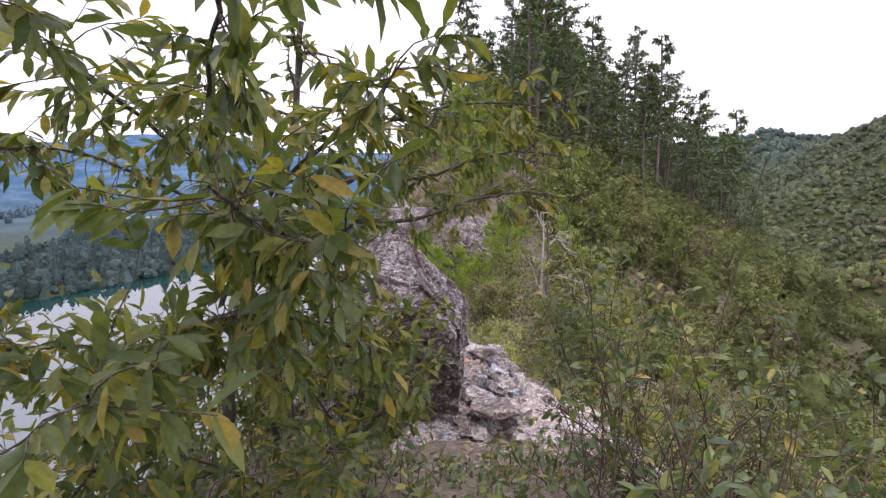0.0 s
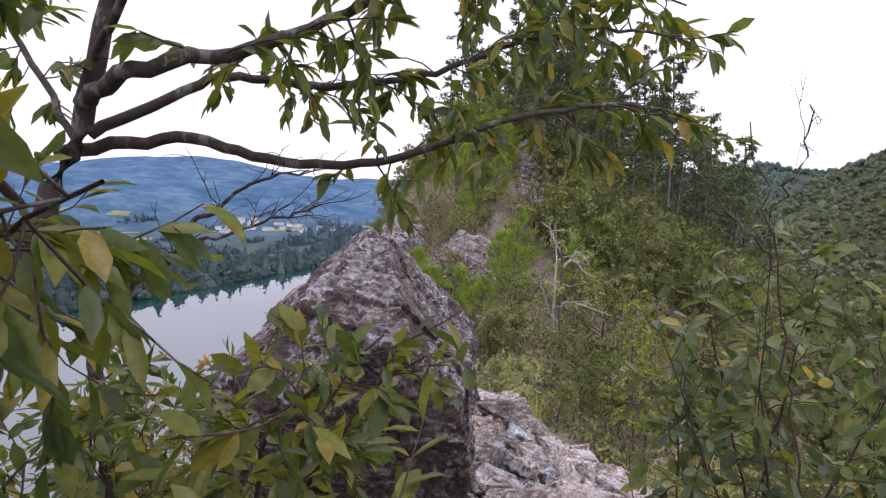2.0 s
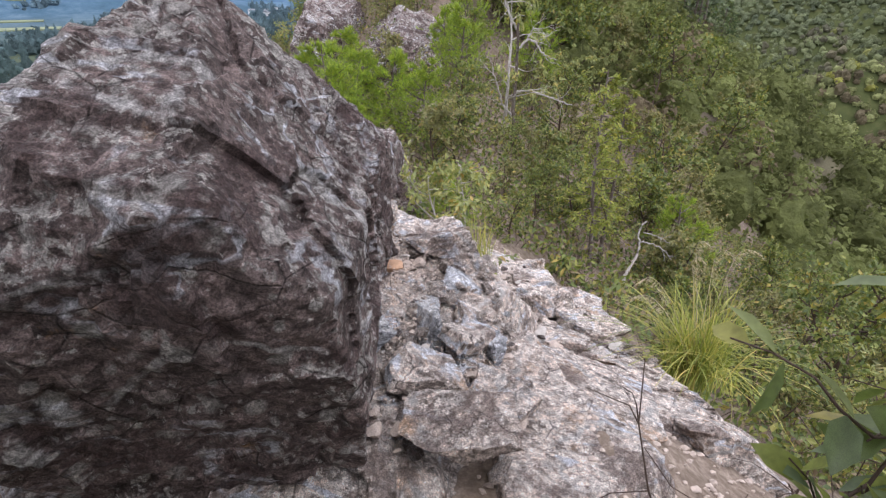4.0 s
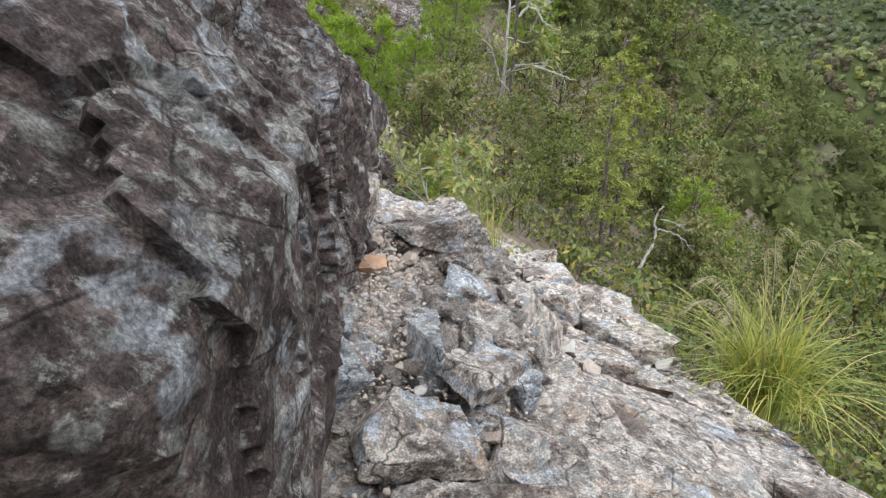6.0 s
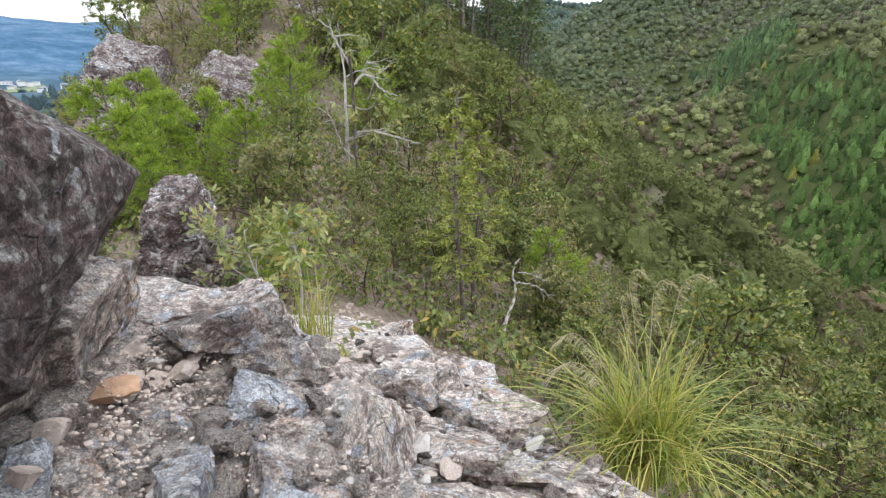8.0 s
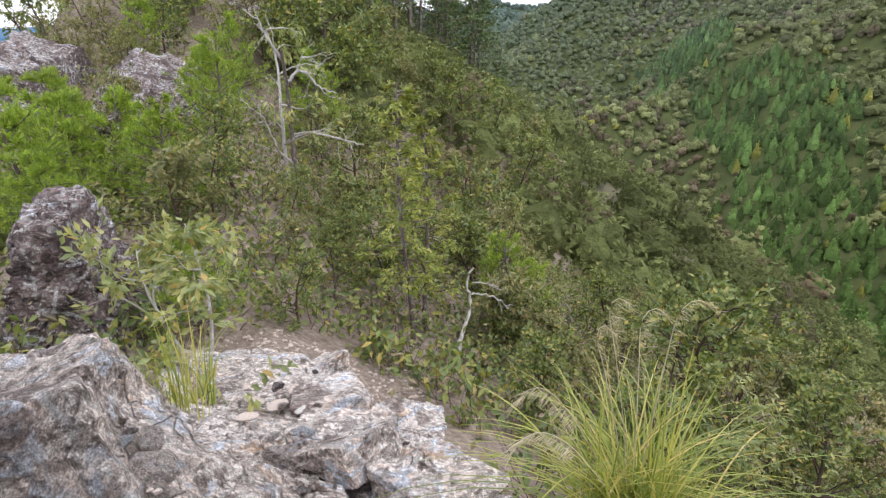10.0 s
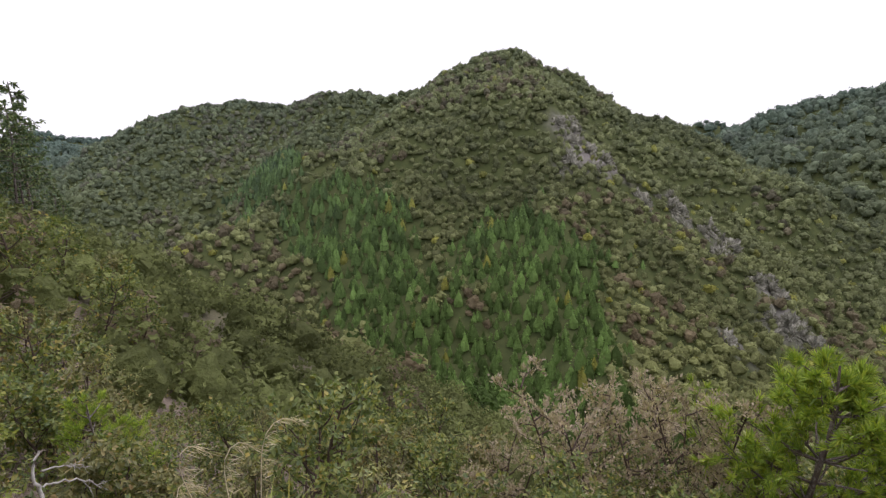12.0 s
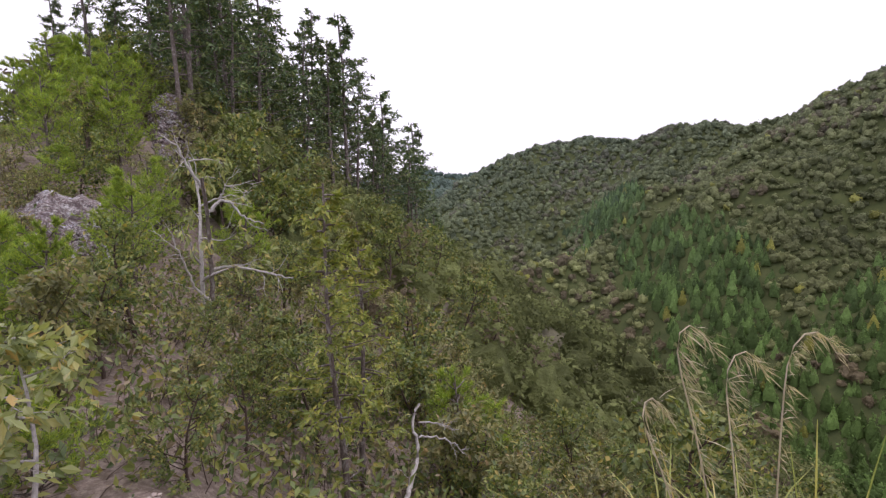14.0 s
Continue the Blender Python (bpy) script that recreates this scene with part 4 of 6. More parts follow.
# ---- plants ----
def twiggy(rng, height, spread, limbs, twigs, per_twig, leaf, stems=1, bare=0.3, lift=0.05, trunk_radius=None, bend=0.22):
    """Wood lines, and the places and directions of leaves, of a tree or shrub standing at the origin."""
    lines, at, way = [], [], []
    for _ in range(stems):
        lean = rng.normal(0, 0.12 if stems == 1 else 0.35, 3)
        trunk = wander((0, 0, -0.2), np.array((0, 0, 1.0)) + lean * (1, 1, 0), height * rng.uniform(0.8, 1.0), 9, rng, 0.1, 0.08)
        r = trunk_radius or height * 0.016
        lines.append((trunk, r, r * 0.25))
        for k in range(limbs):
            f = bare + (1 - bare) * (k + rng.uniform(0, 1)) / limbs
            i = min(8, int(f * 9))
            start = trunk[i] + (trunk[i + 1] - trunk[i]) * (f * 9 - i if f < 1 else 1)
            a = rng.uniform(0, 2 * np.pi)
            out = np.array((np.cos(a), np.sin(a), rng.uniform(0.1, 0.7)))
            long = spread * (1.1 - 0.6 * (f - bare) / (1 - bare)) * rng.uniform(0.6, 1.1)
            limb = wander(start, out, long, 6, rng, bend, lift)
            lines.append((limb, r * 0.4, r * 0.08))
            for t in range(twigs):
                j = rng.integers(1, 6)
                s = limb[j] + (limb[j + 1] - limb[j]) * rng.uniform(0, 1)
                d = unit(limb[j + 1] - limb[j]) + rng.normal(0, 0.7, 3)
                twig = wander(s, d, long * rng.uniform(0.25, 0.5), 2, rng, 0.25, lift)
                if rng.uniform(0, 1) < 0.4:
                    lines.append((twig, r * 0.12, r * 0.05))
                u = rng.uniform(0.2, 1.05, (per_twig, 1))
                spot = twig[0] + (twig[-1] - twig[0]) * u + rng.normal(0, leaf * 0.25, (per_twig, 3))
                at.append(spot)
                way.append(unit(twig[-1] - twig[0]) + rng.normal(0, 0.75, (per_twig, 3)))
    return lines, np.concatenate(at), np.concatenate(way)


def plant(name, category, label, wood, leafy, bark, leaf_mat, crown="crown", group=""):
    root = thing(name, (0, 0, 0), label, category, group)
    lines, sides = wood
    part("trunk", mesh_data("trunk", *tubes(lines[:1], sides + 2), bark, True), root)
    tagged(part("branch", mesh_data("branch", *tubes(lines[1:], sides), bark, True), root), kind="stuff")
    part(crown, mesh_data(crown, *leafy, leaf_mat), root)
    return root


def broad_tree(seed, height, spread, leaf_mat, leaf=0.17, wide=0.075, label="", limbs=10, twigs=7, per_twig=15, stems=1, bark=None, droop=0.35, name="tree", category="tree", group="trees on the slope", bare=0.25):
    rng = np.random.default_rng(seed)
    lines, at, way = twiggy(rng, height, spread, limbs, twigs, per_twig, leaf, stems, bare)
    return plant(name, category, label, (lines, 3), leaves(at, way, leaf, wide, rng, droop, 0.6, False), bark or TWIG, leaf_mat, group=group)


def needle_tufts(at, way, length, count, rng, width=0.007):
    n = len(at)
    at = np.repeat(at, count, 0)
    way = unit(np.repeat(unit(way), count, 0) + rng.normal(0, 0.55, (n * count, 3)))
    side = unit(np.cross(way, rng.normal(0, 1, way.shape)))
    L = length * rng.uniform(0.7, 1.15, (n * count, 1))
    v = np.stack([at - side * width, at + side * width, at + way * L], 1).reshape(-1, 3)
    return v, np.arange(n * count * 3).reshape(-1, 3)


def pine_tree(seed, height, spread, needle, count, label, width=0.008, tiers=9, name="pine_tree"):
    rng = np.random.default_rng(seed)
    trunk = wander((0, 0, -0.2), (rng.normal(0, 0.08), rng.normal(0, 0.08), 1), height, 10, rng, 0.07, 0.1)
    lines, at, way = [(trunk, height * 0.018, height * 0.004)], [], []
    for k in range(tiers):
        f = 0.2 + 0.8 * k / tiers
        i = int(f * 10)
        for b in range(4):
            a = rng.uniform(0, 2 * np.pi)
            long = spread * (1.15 - f) * rng.uniform(0.7, 1.15) + 0.1
            limb = wander(trunk[i], (np.cos(a), np.sin(a), 0.35), long, 5, rng, 0.15, 0.07)
            lines.append((limb, height * 0.006, height * 0.002))
            for t in range(7):
                j = rng.integers(1, 5)
                s = limb[j] + (limb[j + 1] - limb[j]) * rng.uniform(0, 1)
                tw = wander(s, unit(limb[-1] - limb[0]) + rng.normal(0, 0.6, 3), long * 0.3, 3, rng, 0.2, 0.12)
                lines.append((tw, height * 0.0025, height * 0.0012))
                at += [tw[1], tw[2], tw[3]]
                way += [tw[2] - tw[1] + (0, 0, 0.02), tw[3] - tw[2] + (0, 0, 0.02), tw[3] - tw[2] + (0, 0, 0.05)]
    v, f = needle_tufts(np.array(at), np.array(way), needle, count, rng, width)
    return plant(name, "pine tree", label, (lines, 3), (v, f), PINE_BARK, NEEDLE, group="young pines on the ridge")


def cypress_tree(seed, height, label, spray_mat, bare=0.4, spread=1.6, sprays=38, size=0.32, name="conifer", group="tall conifers on the hill", bough=46):
    rng = np.random.default_rng(seed)
    trunk = wander((0, 0, -0.4), (rng.normal(0, 0.04), rng.normal(0, 0.04), 1), height, 12, rng, 0.03, 0.15)
    lines, at, way, dead = [(trunk, height * 0.012, height * 0.003)], [], [], []
    for k in range(bough):
        f = bare + (0.99 - bare) * (k + rng.uniform(0, 1)) / bough
        i = min(11, int(f * 12))
        s = trunk[i] + (trunk[i + 1] - trunk[i]) * min(1, f * 12 - i)
        a = rng.uniform(0, 2 * np.pi)
        long = spread * (0.25 + 1.0 * (1 - (f - bare) / (1 - bare)) ** 0.7) * rng.uniform(0.45, 1.15)
        limb = wander(s, (np.cos(a), np.sin(a), 0.2), long, 5, rng, 0.14, -0.03)
        lines.append((limb, height * 0.0035, height * 0.001))
        u = rng.uniform(0.25, 1.05, sprays)
        spot = np.stack([np.interp(u * 5, range(6), limb[:, c]) for c in range(3)], 1)
        at.append(spot + rng.normal(0, size * 0.22, (sprays, 3)))
        way.append(unit(limb[-1] - limb[0]) + rng.normal(0, 0.7, (sprays, 3)))
    for k in range(14):
        f = rng.uniform(0.1, max(bare, 0.2))
        i = int(f * 12)
        a = rng.uniform(0, 2 * np.pi)
        lines.append((wander(trunk[i], (np.cos(a), np.sin(a), rng.uniform(-0.2, 0.3)), spread * rng.uniform(0.3, 0.8), 4, rng, 0.12), height * 0.0025, height * 0.0008))
    v, f = leaves(np.concatenate(at), np.concatenate(way), size, size * 0.42, rng, 0.3, 0.45, False)
    return plant(name, "conifer", label, (lines, 4), (v, f), PINE_BARK, spray_mat, group=group)


def put(ob, x, y, rng, scale=1.0, z=None, lean=0.05, first=False):
    s = scale * rng.uniform(0.9, 1.1)
    m = Matrix.Translation((x, y, ground_at(x, y) if z is None else z)) @ Euler((rng.normal(0, lean), rng.normal(0, lean), rng.uniform(0, 6.28))).to_matrix().to_4x4() @ Matrix.Diagonal((s, s, s, 1))
    if not first:
        ob = copy_thing(ob, m)
    ob.matrix_basis = m
    return ob


def scatter(templates, spots, rng, lean=0.05):
    """Stands the templates on the spots (x, y, scale), the first ones in place and the rest as copies."""
    used = set()
    for k, (x, y, s) in enumerate(spots):
        i = rng.integers(0, len(templates)) if k >= len(templates) else k
        put(templates[i], x, y, rng, s, lean=lean, first=i not in used)
        used.add(i)


# slope trees below and beyond the ledges
SLOPE = [
    broad_tree(31, 3.2, 1.7, BROAD_LEAF, leaf=0.16, wide=0.085, limbs=13, twigs=8, per_twig=17, bare=0.1, label="leafy green broadleaf tree on the steep slope"),
    broad_tree(32, 3.0, 1.7, OLIVE_LEAF, leaf=0.18, wide=0.075, limbs=13, twigs=7, per_twig=16, bare=0.1, label="olive-brown broadleaf tree with drooping leaves", droop=0.9),
    broad_tree(33, 3.8, 1.8, BROAD_LEAF, leaf=0.13, wide=0.075, limbs=14, twigs=8, per_twig=18, bare=0.08, label="dense green broadleaf tree on the steep slope"),
    broad_tree(34, 2.2, 1.4, OLIVE_LEAF, leaf=0.12, wide=0.06, stems=3, limbs=6, twigs=6, per_twig=14, bare=0.05, label="bushy olive-green shrub on the slope"),
    broad_tree(35, 2.4, 1.4, PALE_LEAF, leaf=0.13, wide=0.05, stems=2, limbs=7, twigs=6, per_twig=14, bare=0.1, droop=0.8, label="pale green drooping shrub on the slope"),
]


def slope_spots():
    rng = np.random.default_rng(7)
    out = []
    for gx in np.arange(3.2, 30, 2.05):
        for gy in np.arange(-14, 30, 2.05):
            step = np.hypot(gx, gy)
            if rng.uniform(0, 1) > np.clip(20 / step, 0.7, 1.0) or step > 30:
                continue
            x, y = gx + rng.uniform(-1, 1), gy + rng.uniform(-1, 1)
            if y < 4.2 and x < 5.2 or y < 7 and x < 3.4:
                continue
            if np.degrees(np.arctan2(x - 1.3, y + 1.1)) > 108:
                continue
            away = np.hypot(x - 1.3, y + 1.1)
            room = (0.9 - away * 0.41 - ground_at(x, y)) / 3.1
            bearing = np.degrees(np.arctan2(x - 1.3, y + 1.1))
            if bearing > 55 and away < 19:
                room = (0.9 - away * 0.58 - ground_at(x, y)) / 3.1
            if bearing > 30:
                out.append((x, y, max(0.3, min(room, 1.45) * rng.uniform(0.75, 1.0))))
                continue
            out.append((x, y, rng.uniform(0.8, 1.15) * np.clip(0.42 + step / 40, 0.5, 1.2)))
    for gy in np.arange(6, 34, 2.1):
        for gx in np.arange(-7, 3.4, 2.1):
            x, y = gx + rng.uniform(-0.8, 0.8), gy + rng.uniform(-0.8, 0.8)
            if rng.uniform(0, 1) < 0.75 and not (y < 12 and -1.2 < x < 1.6):
                out.append((x, y, rng.uniform(0.4, 0.65)))
    for gx in np.arange(0.4, 6.2, 1.05):
        for gy in np.arange(2.9, 9.5, 1.05):
            x, y = gx + rng.uniform(-0.45, 0.45), gy + rng.uniform(-0.45, 0.45)
            if (y < 3.9 and x < 2.7) or (x < 1.4 and y < 7 and rng.uniform(0, 1) < 0.6):
                continue
            out.append((x, y, rng.uniform(0.34, 0.6)))
    for gx in np.arange(-4.6, -1.9, 0.7):
        for gy in np.arange(-3.4, 1.6, 0.7):
            out.append((gx + rng.uniform(-0.3, 0.3), gy + rng.uniform(-0.3, 0.3), rng.uniform(0.24, 0.4)))
    for gx in np.arange(-7.5, -1.7, 1.3):
        for gy in np.arange(1.4, 8.5, 1.3):
            out.append((gx + rng.uniform(-0.5, 0.5), gy + rng.uniform(-0.5, 0.5), rng.uniform(0.3, 0.5)))
    out += [(-2.6, 17.2, 0.6), (-3.4, 18.6, 0.6), (-1.8, 18.4, 0.7), (-2.6, 20.2, 0.7), (-4.2, 20.0, 0.6), (-1.2, 16.6, 0.6), (-3.4, 23, 0.6), (-2.2, 25, 0.7), (-0.8, 22.5, 0.8), (-3.0, 28, 0.7), (-1.0, 29, 0.9), (0.6, 27, 1.2), (3.2, 18.5, 1.25), (4.4, 20.5, 1.3), (2.4, 20.5, 1.2), (-4.6, 26, 0.6)]
    kept = []
    for x, y, s in out:
        if 2.4 < x < 6.2 and 5.8 < y < 11.6:
            s = min(max(s, 0.5), 0.8)
        if abs((x - 0.65) * 0.993 - (y + 1.96) * 0.121) < 0.75 and 4 < y < 11:
            s = min(s, 0.3)
        side = abs((x - 1.0) * 0.905 - (y + 1.0) * 0.425)
        if (side < 0.8 and y < 5.9) or np.hypot(x - 3.1, y - 5.7) < 0.7:
            continue
        kept.append((x, y, s))
    return kept


scatter(SLOPE, slope_spots(), np.random.default_rng(8))

PINES = [
    pine_tree(41, 2.6, 1.25, 0.13, 11, "bright green young pine on the rocky ridge"),
    pine_tree(42, 2.2, 1.1, 0.13, 11, "bushy yellow-green young pine on the ridge"),
]
big_pine = pine_tree(44, 5.8, 3.2, 0.26, 20, "wide yellow-green pine below the viewpoint", 0.022, 12)
PINE_RNG = np.random.default_rng(43)
scatter(PINES, [(0.05, 8.6, 0.72), (-1.6, 9.6, 0.9), (-2.4, 8.3, 0.75), (-2.9, 9.6, 0.9), (-3.4, 11.0, 0.9), (-1.3, 7.6, 0.7), (-2.2, 11.6, 0.9), (0.9, 12.4, 1.0), (0.5, 14.8, 0.9), (1.4, 17.0, 1.0), (-0.9, 17.5, 0.9),
                (0.5, 4.6, 0.55), (-4.2, 8.2, 0.7), (5.6, 7.6, 0.8), (3.3, 15.5, 1.3), (-1.4, 20.0, 1.2), (-1.9, 8.9, 1.0), (-0.9, 9.4, 0.9), (-0.6, 23.2, 1.3), (-1.7, 25.0, 1.4), (0.5, 24.6, 1.4), (-0.6, 26.6, 1.5), (-2.8, 24.0, 1.3), (0.4, 21.6, 1.3), (-1.9, 28.2, 1.5), (0.8, 28.4, 1.5)], PINE_RNG)
put(big_pine, 17.0, -1.6, PINE_RNG, 1.1, -10.2, first=True)
put(big_pine, 16.6, -5.4, PINE_RNG, 1.05, -7.6)

CONIFERS = [
    cypress_tree(51, 12.5, "tall dark conifer with a bare grey trunk", CYPRESS, 0.44, 1.9),
    cypress_tree(52, 11.0, "slender dark conifer with dead lower branches", CYPRESS, 0.52, 1.6),
    cypress_tree(53, 10.0, "dark spreading conifer on the hillside", CYPRESS, 0.3, 2.3),
]
HILL_RNG = np.random.default_rng(54)


def hill_spots():
    out = [(25.0, 53.5, 1.1), (23.0, 50.0, 1.0)]
    while len(out) < 100:
        y = HILL_RNG.uniform(25, 60)
        x = HILL_RNG.uniform(-3.5, 4 + (y - 22) * 0.74)
        if (x < 1.5 and y < 33) or min(np.hypot(x - a, y - b) for a, b, _ in out) < 1.6:
            continue
        out.append((x, y, HILL_RNG.uniform(0.7, 1.1) * (0.75 if x < 3 else 1)))
    return out


scatter(CONIFERS, hill_spots(), HILL_RNG, 0.025)

SAPLINGS = [cypress_tree(61, 3.9, "yellow-green cypress sapling with a pale trunk", SAPLING, 0.3, 0.6, 46, 0.085, "cypress_sapling", "cypress saplings", 60)]
scatter(SAPLINGS, [(3.1, 5.7, 1.0), (3.6, 6.6, 0.95)], np.random.default_rng(62), 0.02)


# undergrowth of dry stems and small leaves on the near slopes
def undergrowth():
    rng = np.random.default_rng(71)
    lines, at, way = [], [], []
    n = 0
    while n < 2100:
        x, y = rng.uniform(-6, 13), rng.uniform(1.6, 24) * (0.35 + 0.65 * rng.uniform(0, 1))
        y = max(y, 1.6)
        if x < 2.6 and y < 2.6 or (0.1 < x < 2.8 and y < 4.2):
            continue
        n += 1
        z = ground_at(x, y)
        for _ in range(3):
            s = wander((x + rng.normal(0, 0.1), y + rng.normal(0, 0.1), z - 0.05), (rng.normal(0, 0.6), rng.normal(0, 0.6), 1), rng.uniform(0.35, 0.9), 4, rng, 0.25)
            lines.append((s, 0.006, 0.002))
            k = 11
            u = rng.uniform(0.3, 1.05, k)
            at.append(np.stack([np.interp(u * 4, range(5), s[:, c]) for c in range(3)], 1) + rng.normal(0, 0.07, (k, 3)))
            way.append(rng.normal(0, 1, (k, 3)))
    ob = new("undergrowth", mesh_data("undergrowth", *tubes(lines, 3), TWIG))
    tagged(ob, "tangled dry stems and small leaves on the slope", "undergrowth", kind="stuff")
    A, W = np.concatenate(at), np.concatenate(way)
    half = rng.uniform(0, 1, len(A)) < 0.25
    part("small_leaf", mesh_data("small_leaf", *leaves(A[half], W[half], 0.11, 0.05, rng, 0.2, 0.7, False), DRY), ob)
    part("green_leaf", mesh_data("green_leaf", *leaves(A[~half], W[~half], 0.13, 0.065, rng, 0.2, 0.7, False), BROAD_LEAF), ob)


undergrowth()


def path_plants():
    rng = np.random.default_rng(72)
    lines, at, way = [], [], []
    for _ in range(560):
        x, y = rng.uniform(-2.3, 2.1), rng.uniform(-7.0, -3.0)
        z = ground_at(x, y)
        high = rng.uniform(0.2, 0.6) * (0.6 if abs(x - 0.28) < 0.35 else 1.0)
        s = wander((x, y, z - 0.05), (rng.normal(0, 0.5), rng.normal(0, 0.5), 1), high, 4, rng, 0.25)
        lines.append((s, 0.005, 0.002))
        u = rng.uniform(0.2, 1.05, 11)
        at.append(np.stack([np.interp(u * 4, range(5), s[:, c]) for c in range(3)], 1) + rng.normal(0, 0.06, (11, 3)))
        way.append(rng.normal(0, 1, (11, 3)))
    ob = new("path_plants", mesh_data("path_plants", *tubes(lines, 3), TWIG))
    tagged(ob, "low green seedlings and leaves beside the path", "undergrowth", kind="stuff")
    part("green_leaf", mesh_data("green_leaf", *leaves(np.concatenate(at), np.concatenate(way), 0.085, 0.042, rng, 0.1, 0.5), SHRUB_LEAF, True), ob)


path_plants()


# ---- near plants along the path ----
def clear_of_path(p):
    """False for what would brush the walker's face."""
    eye = np.interp(p[..., 1], [-7.7, -6.4, -5.4, -4.4, -3.8, -2.6], [2.86, 2.52, 2.3, 2.28, 2.04, 1.48])
    mid = np.interp(p[..., 1], [-7.7, -6.4, -5.85, -5.4, -4.9, -4.4, -2.6], [0.35, 0.32, 0.24, 0.14, 0.25, 0.32, 0.23])
    return (np.abs(p[..., 0] - mid) > 0.18) | (np.abs(p[..., 2] - eye) > 0.25) | (p[..., 1] > -2.4)


def single_leaves(parent, at, way, length, width, material, rng, droop, tilt, name="leaf"):
    """Leaves as objects of their own on a few shared meshes."""
    shared = []
    for k in range(5):
        bend = LEAF_SHAPE.copy()
        bend[:, 2] = bend[:, 2] * rng.uniform(0.6, 1.5) - 0.18 * rng.uniform(0, 1) * bend[:, 0] ** 2
        bend[:, 1] *= 1 + rng.uniform(-0.12, 0.12, 8)
        shared.append(mesh_data(name, bend * np.array((1, 0.5, 0.5)), LEAF_TRIS, material, True))
    d, s, u = leaf_frames(np.asarray(way), rng, droop, tilt)
    for k in range(len(at)):
        L, W = length * rng.uniform(0.6, 1.2), width * rng.uniform(0.75, 1.2)
        m = np.eye(4)
        m[:3, 0], m[:3, 1], m[:3, 2], m[:3, 3] = d[k] * L, s[k] * W, u[k] * L, at[k]
        ob = new(name, shared[k % 5])
        ob.parent = parent
        ob.matrix_basis = Matrix([list(map(float, row)) for row in m])


def leafy_branches(name, label, category, mains, bark, leaf_mat, length, width, seed, spacing, twig, per_twig, droop, singles, down=0.25, tilt=0.45, first=0.15):
    """A tree or shrub given by its main stems: (points, first radius, last radius, where its leaves begin)."""
    rng = np.random.default_rng(seed)
    root = thing(name, (0, 0, 0), label, category)
    twigs, at, way = [], [], []
    for k, (pts, r0, r1, begin) in enumerate(mains):
        n = max(6, int(len(pts) * 5))
        line = smooth_line(pts, n, rng, 0.005)
        part("trunk" if k == 0 else "branch", mesh_data("branch", *tubes([(line, r0, r1)], 8), bark, True), root)
        total = np.sum(np.linalg.norm(np.diff(line, axis=0), axis=1))
        for f in np.arange(begin, 1.0, spacing / total):
            i = min(n - 2, int(f * (n - 1)))
            ahead = unit(line[i + 1] - line[i])
            side = unit(ahead * 0.6 + rng.normal(0, 0.7, 3) + (0, 0, -0.1))
            tw = wander(line[i], side, twig * rng.uniform(0.5, 1.2), 5, rng, 0.22, -0.02)
            if not clear_of_path(tw).all():
                continue
            twigs.append((tw, max(0.003, r1 * 0.7), 0.0015))
            u = np.sort(rng.uniform(0.25, 1.02, per_twig))
            spot = np.stack([np.interp(u * 5, range(6), tw[:, c]) for c in range(3)], 1)
            at.append(spot)
            way.append(unit(tw[-1] - tw[0]) + rng.normal(0, 0.6, (per_twig, 3)) - (0, 0, down))
    tagged(part("twig", mesh_data("twig", *tubes(twigs, 4), bark, True), root), kind="stuff")
    at, way = np.concatenate(at), np.concatenate(way)
    ok = clear_of_path(at) & clear_of_path(at + unit(way) * length)
    at, way = at[ok], way[ok]
    order = rng.permutation(len(at))
    one, rest = order[:singles], order[singles:]
    single_leaves(root, at[one], way[one], length, width, leaf_mat, rng, droop, tilt)
    if len(rest):
        tagged(part("foliage", mesh_data("foliage", *leaves(at[rest], way[rest], length, width, rng, droop, tilt), leaf_mat, True), root), kind="stuff")
    return root


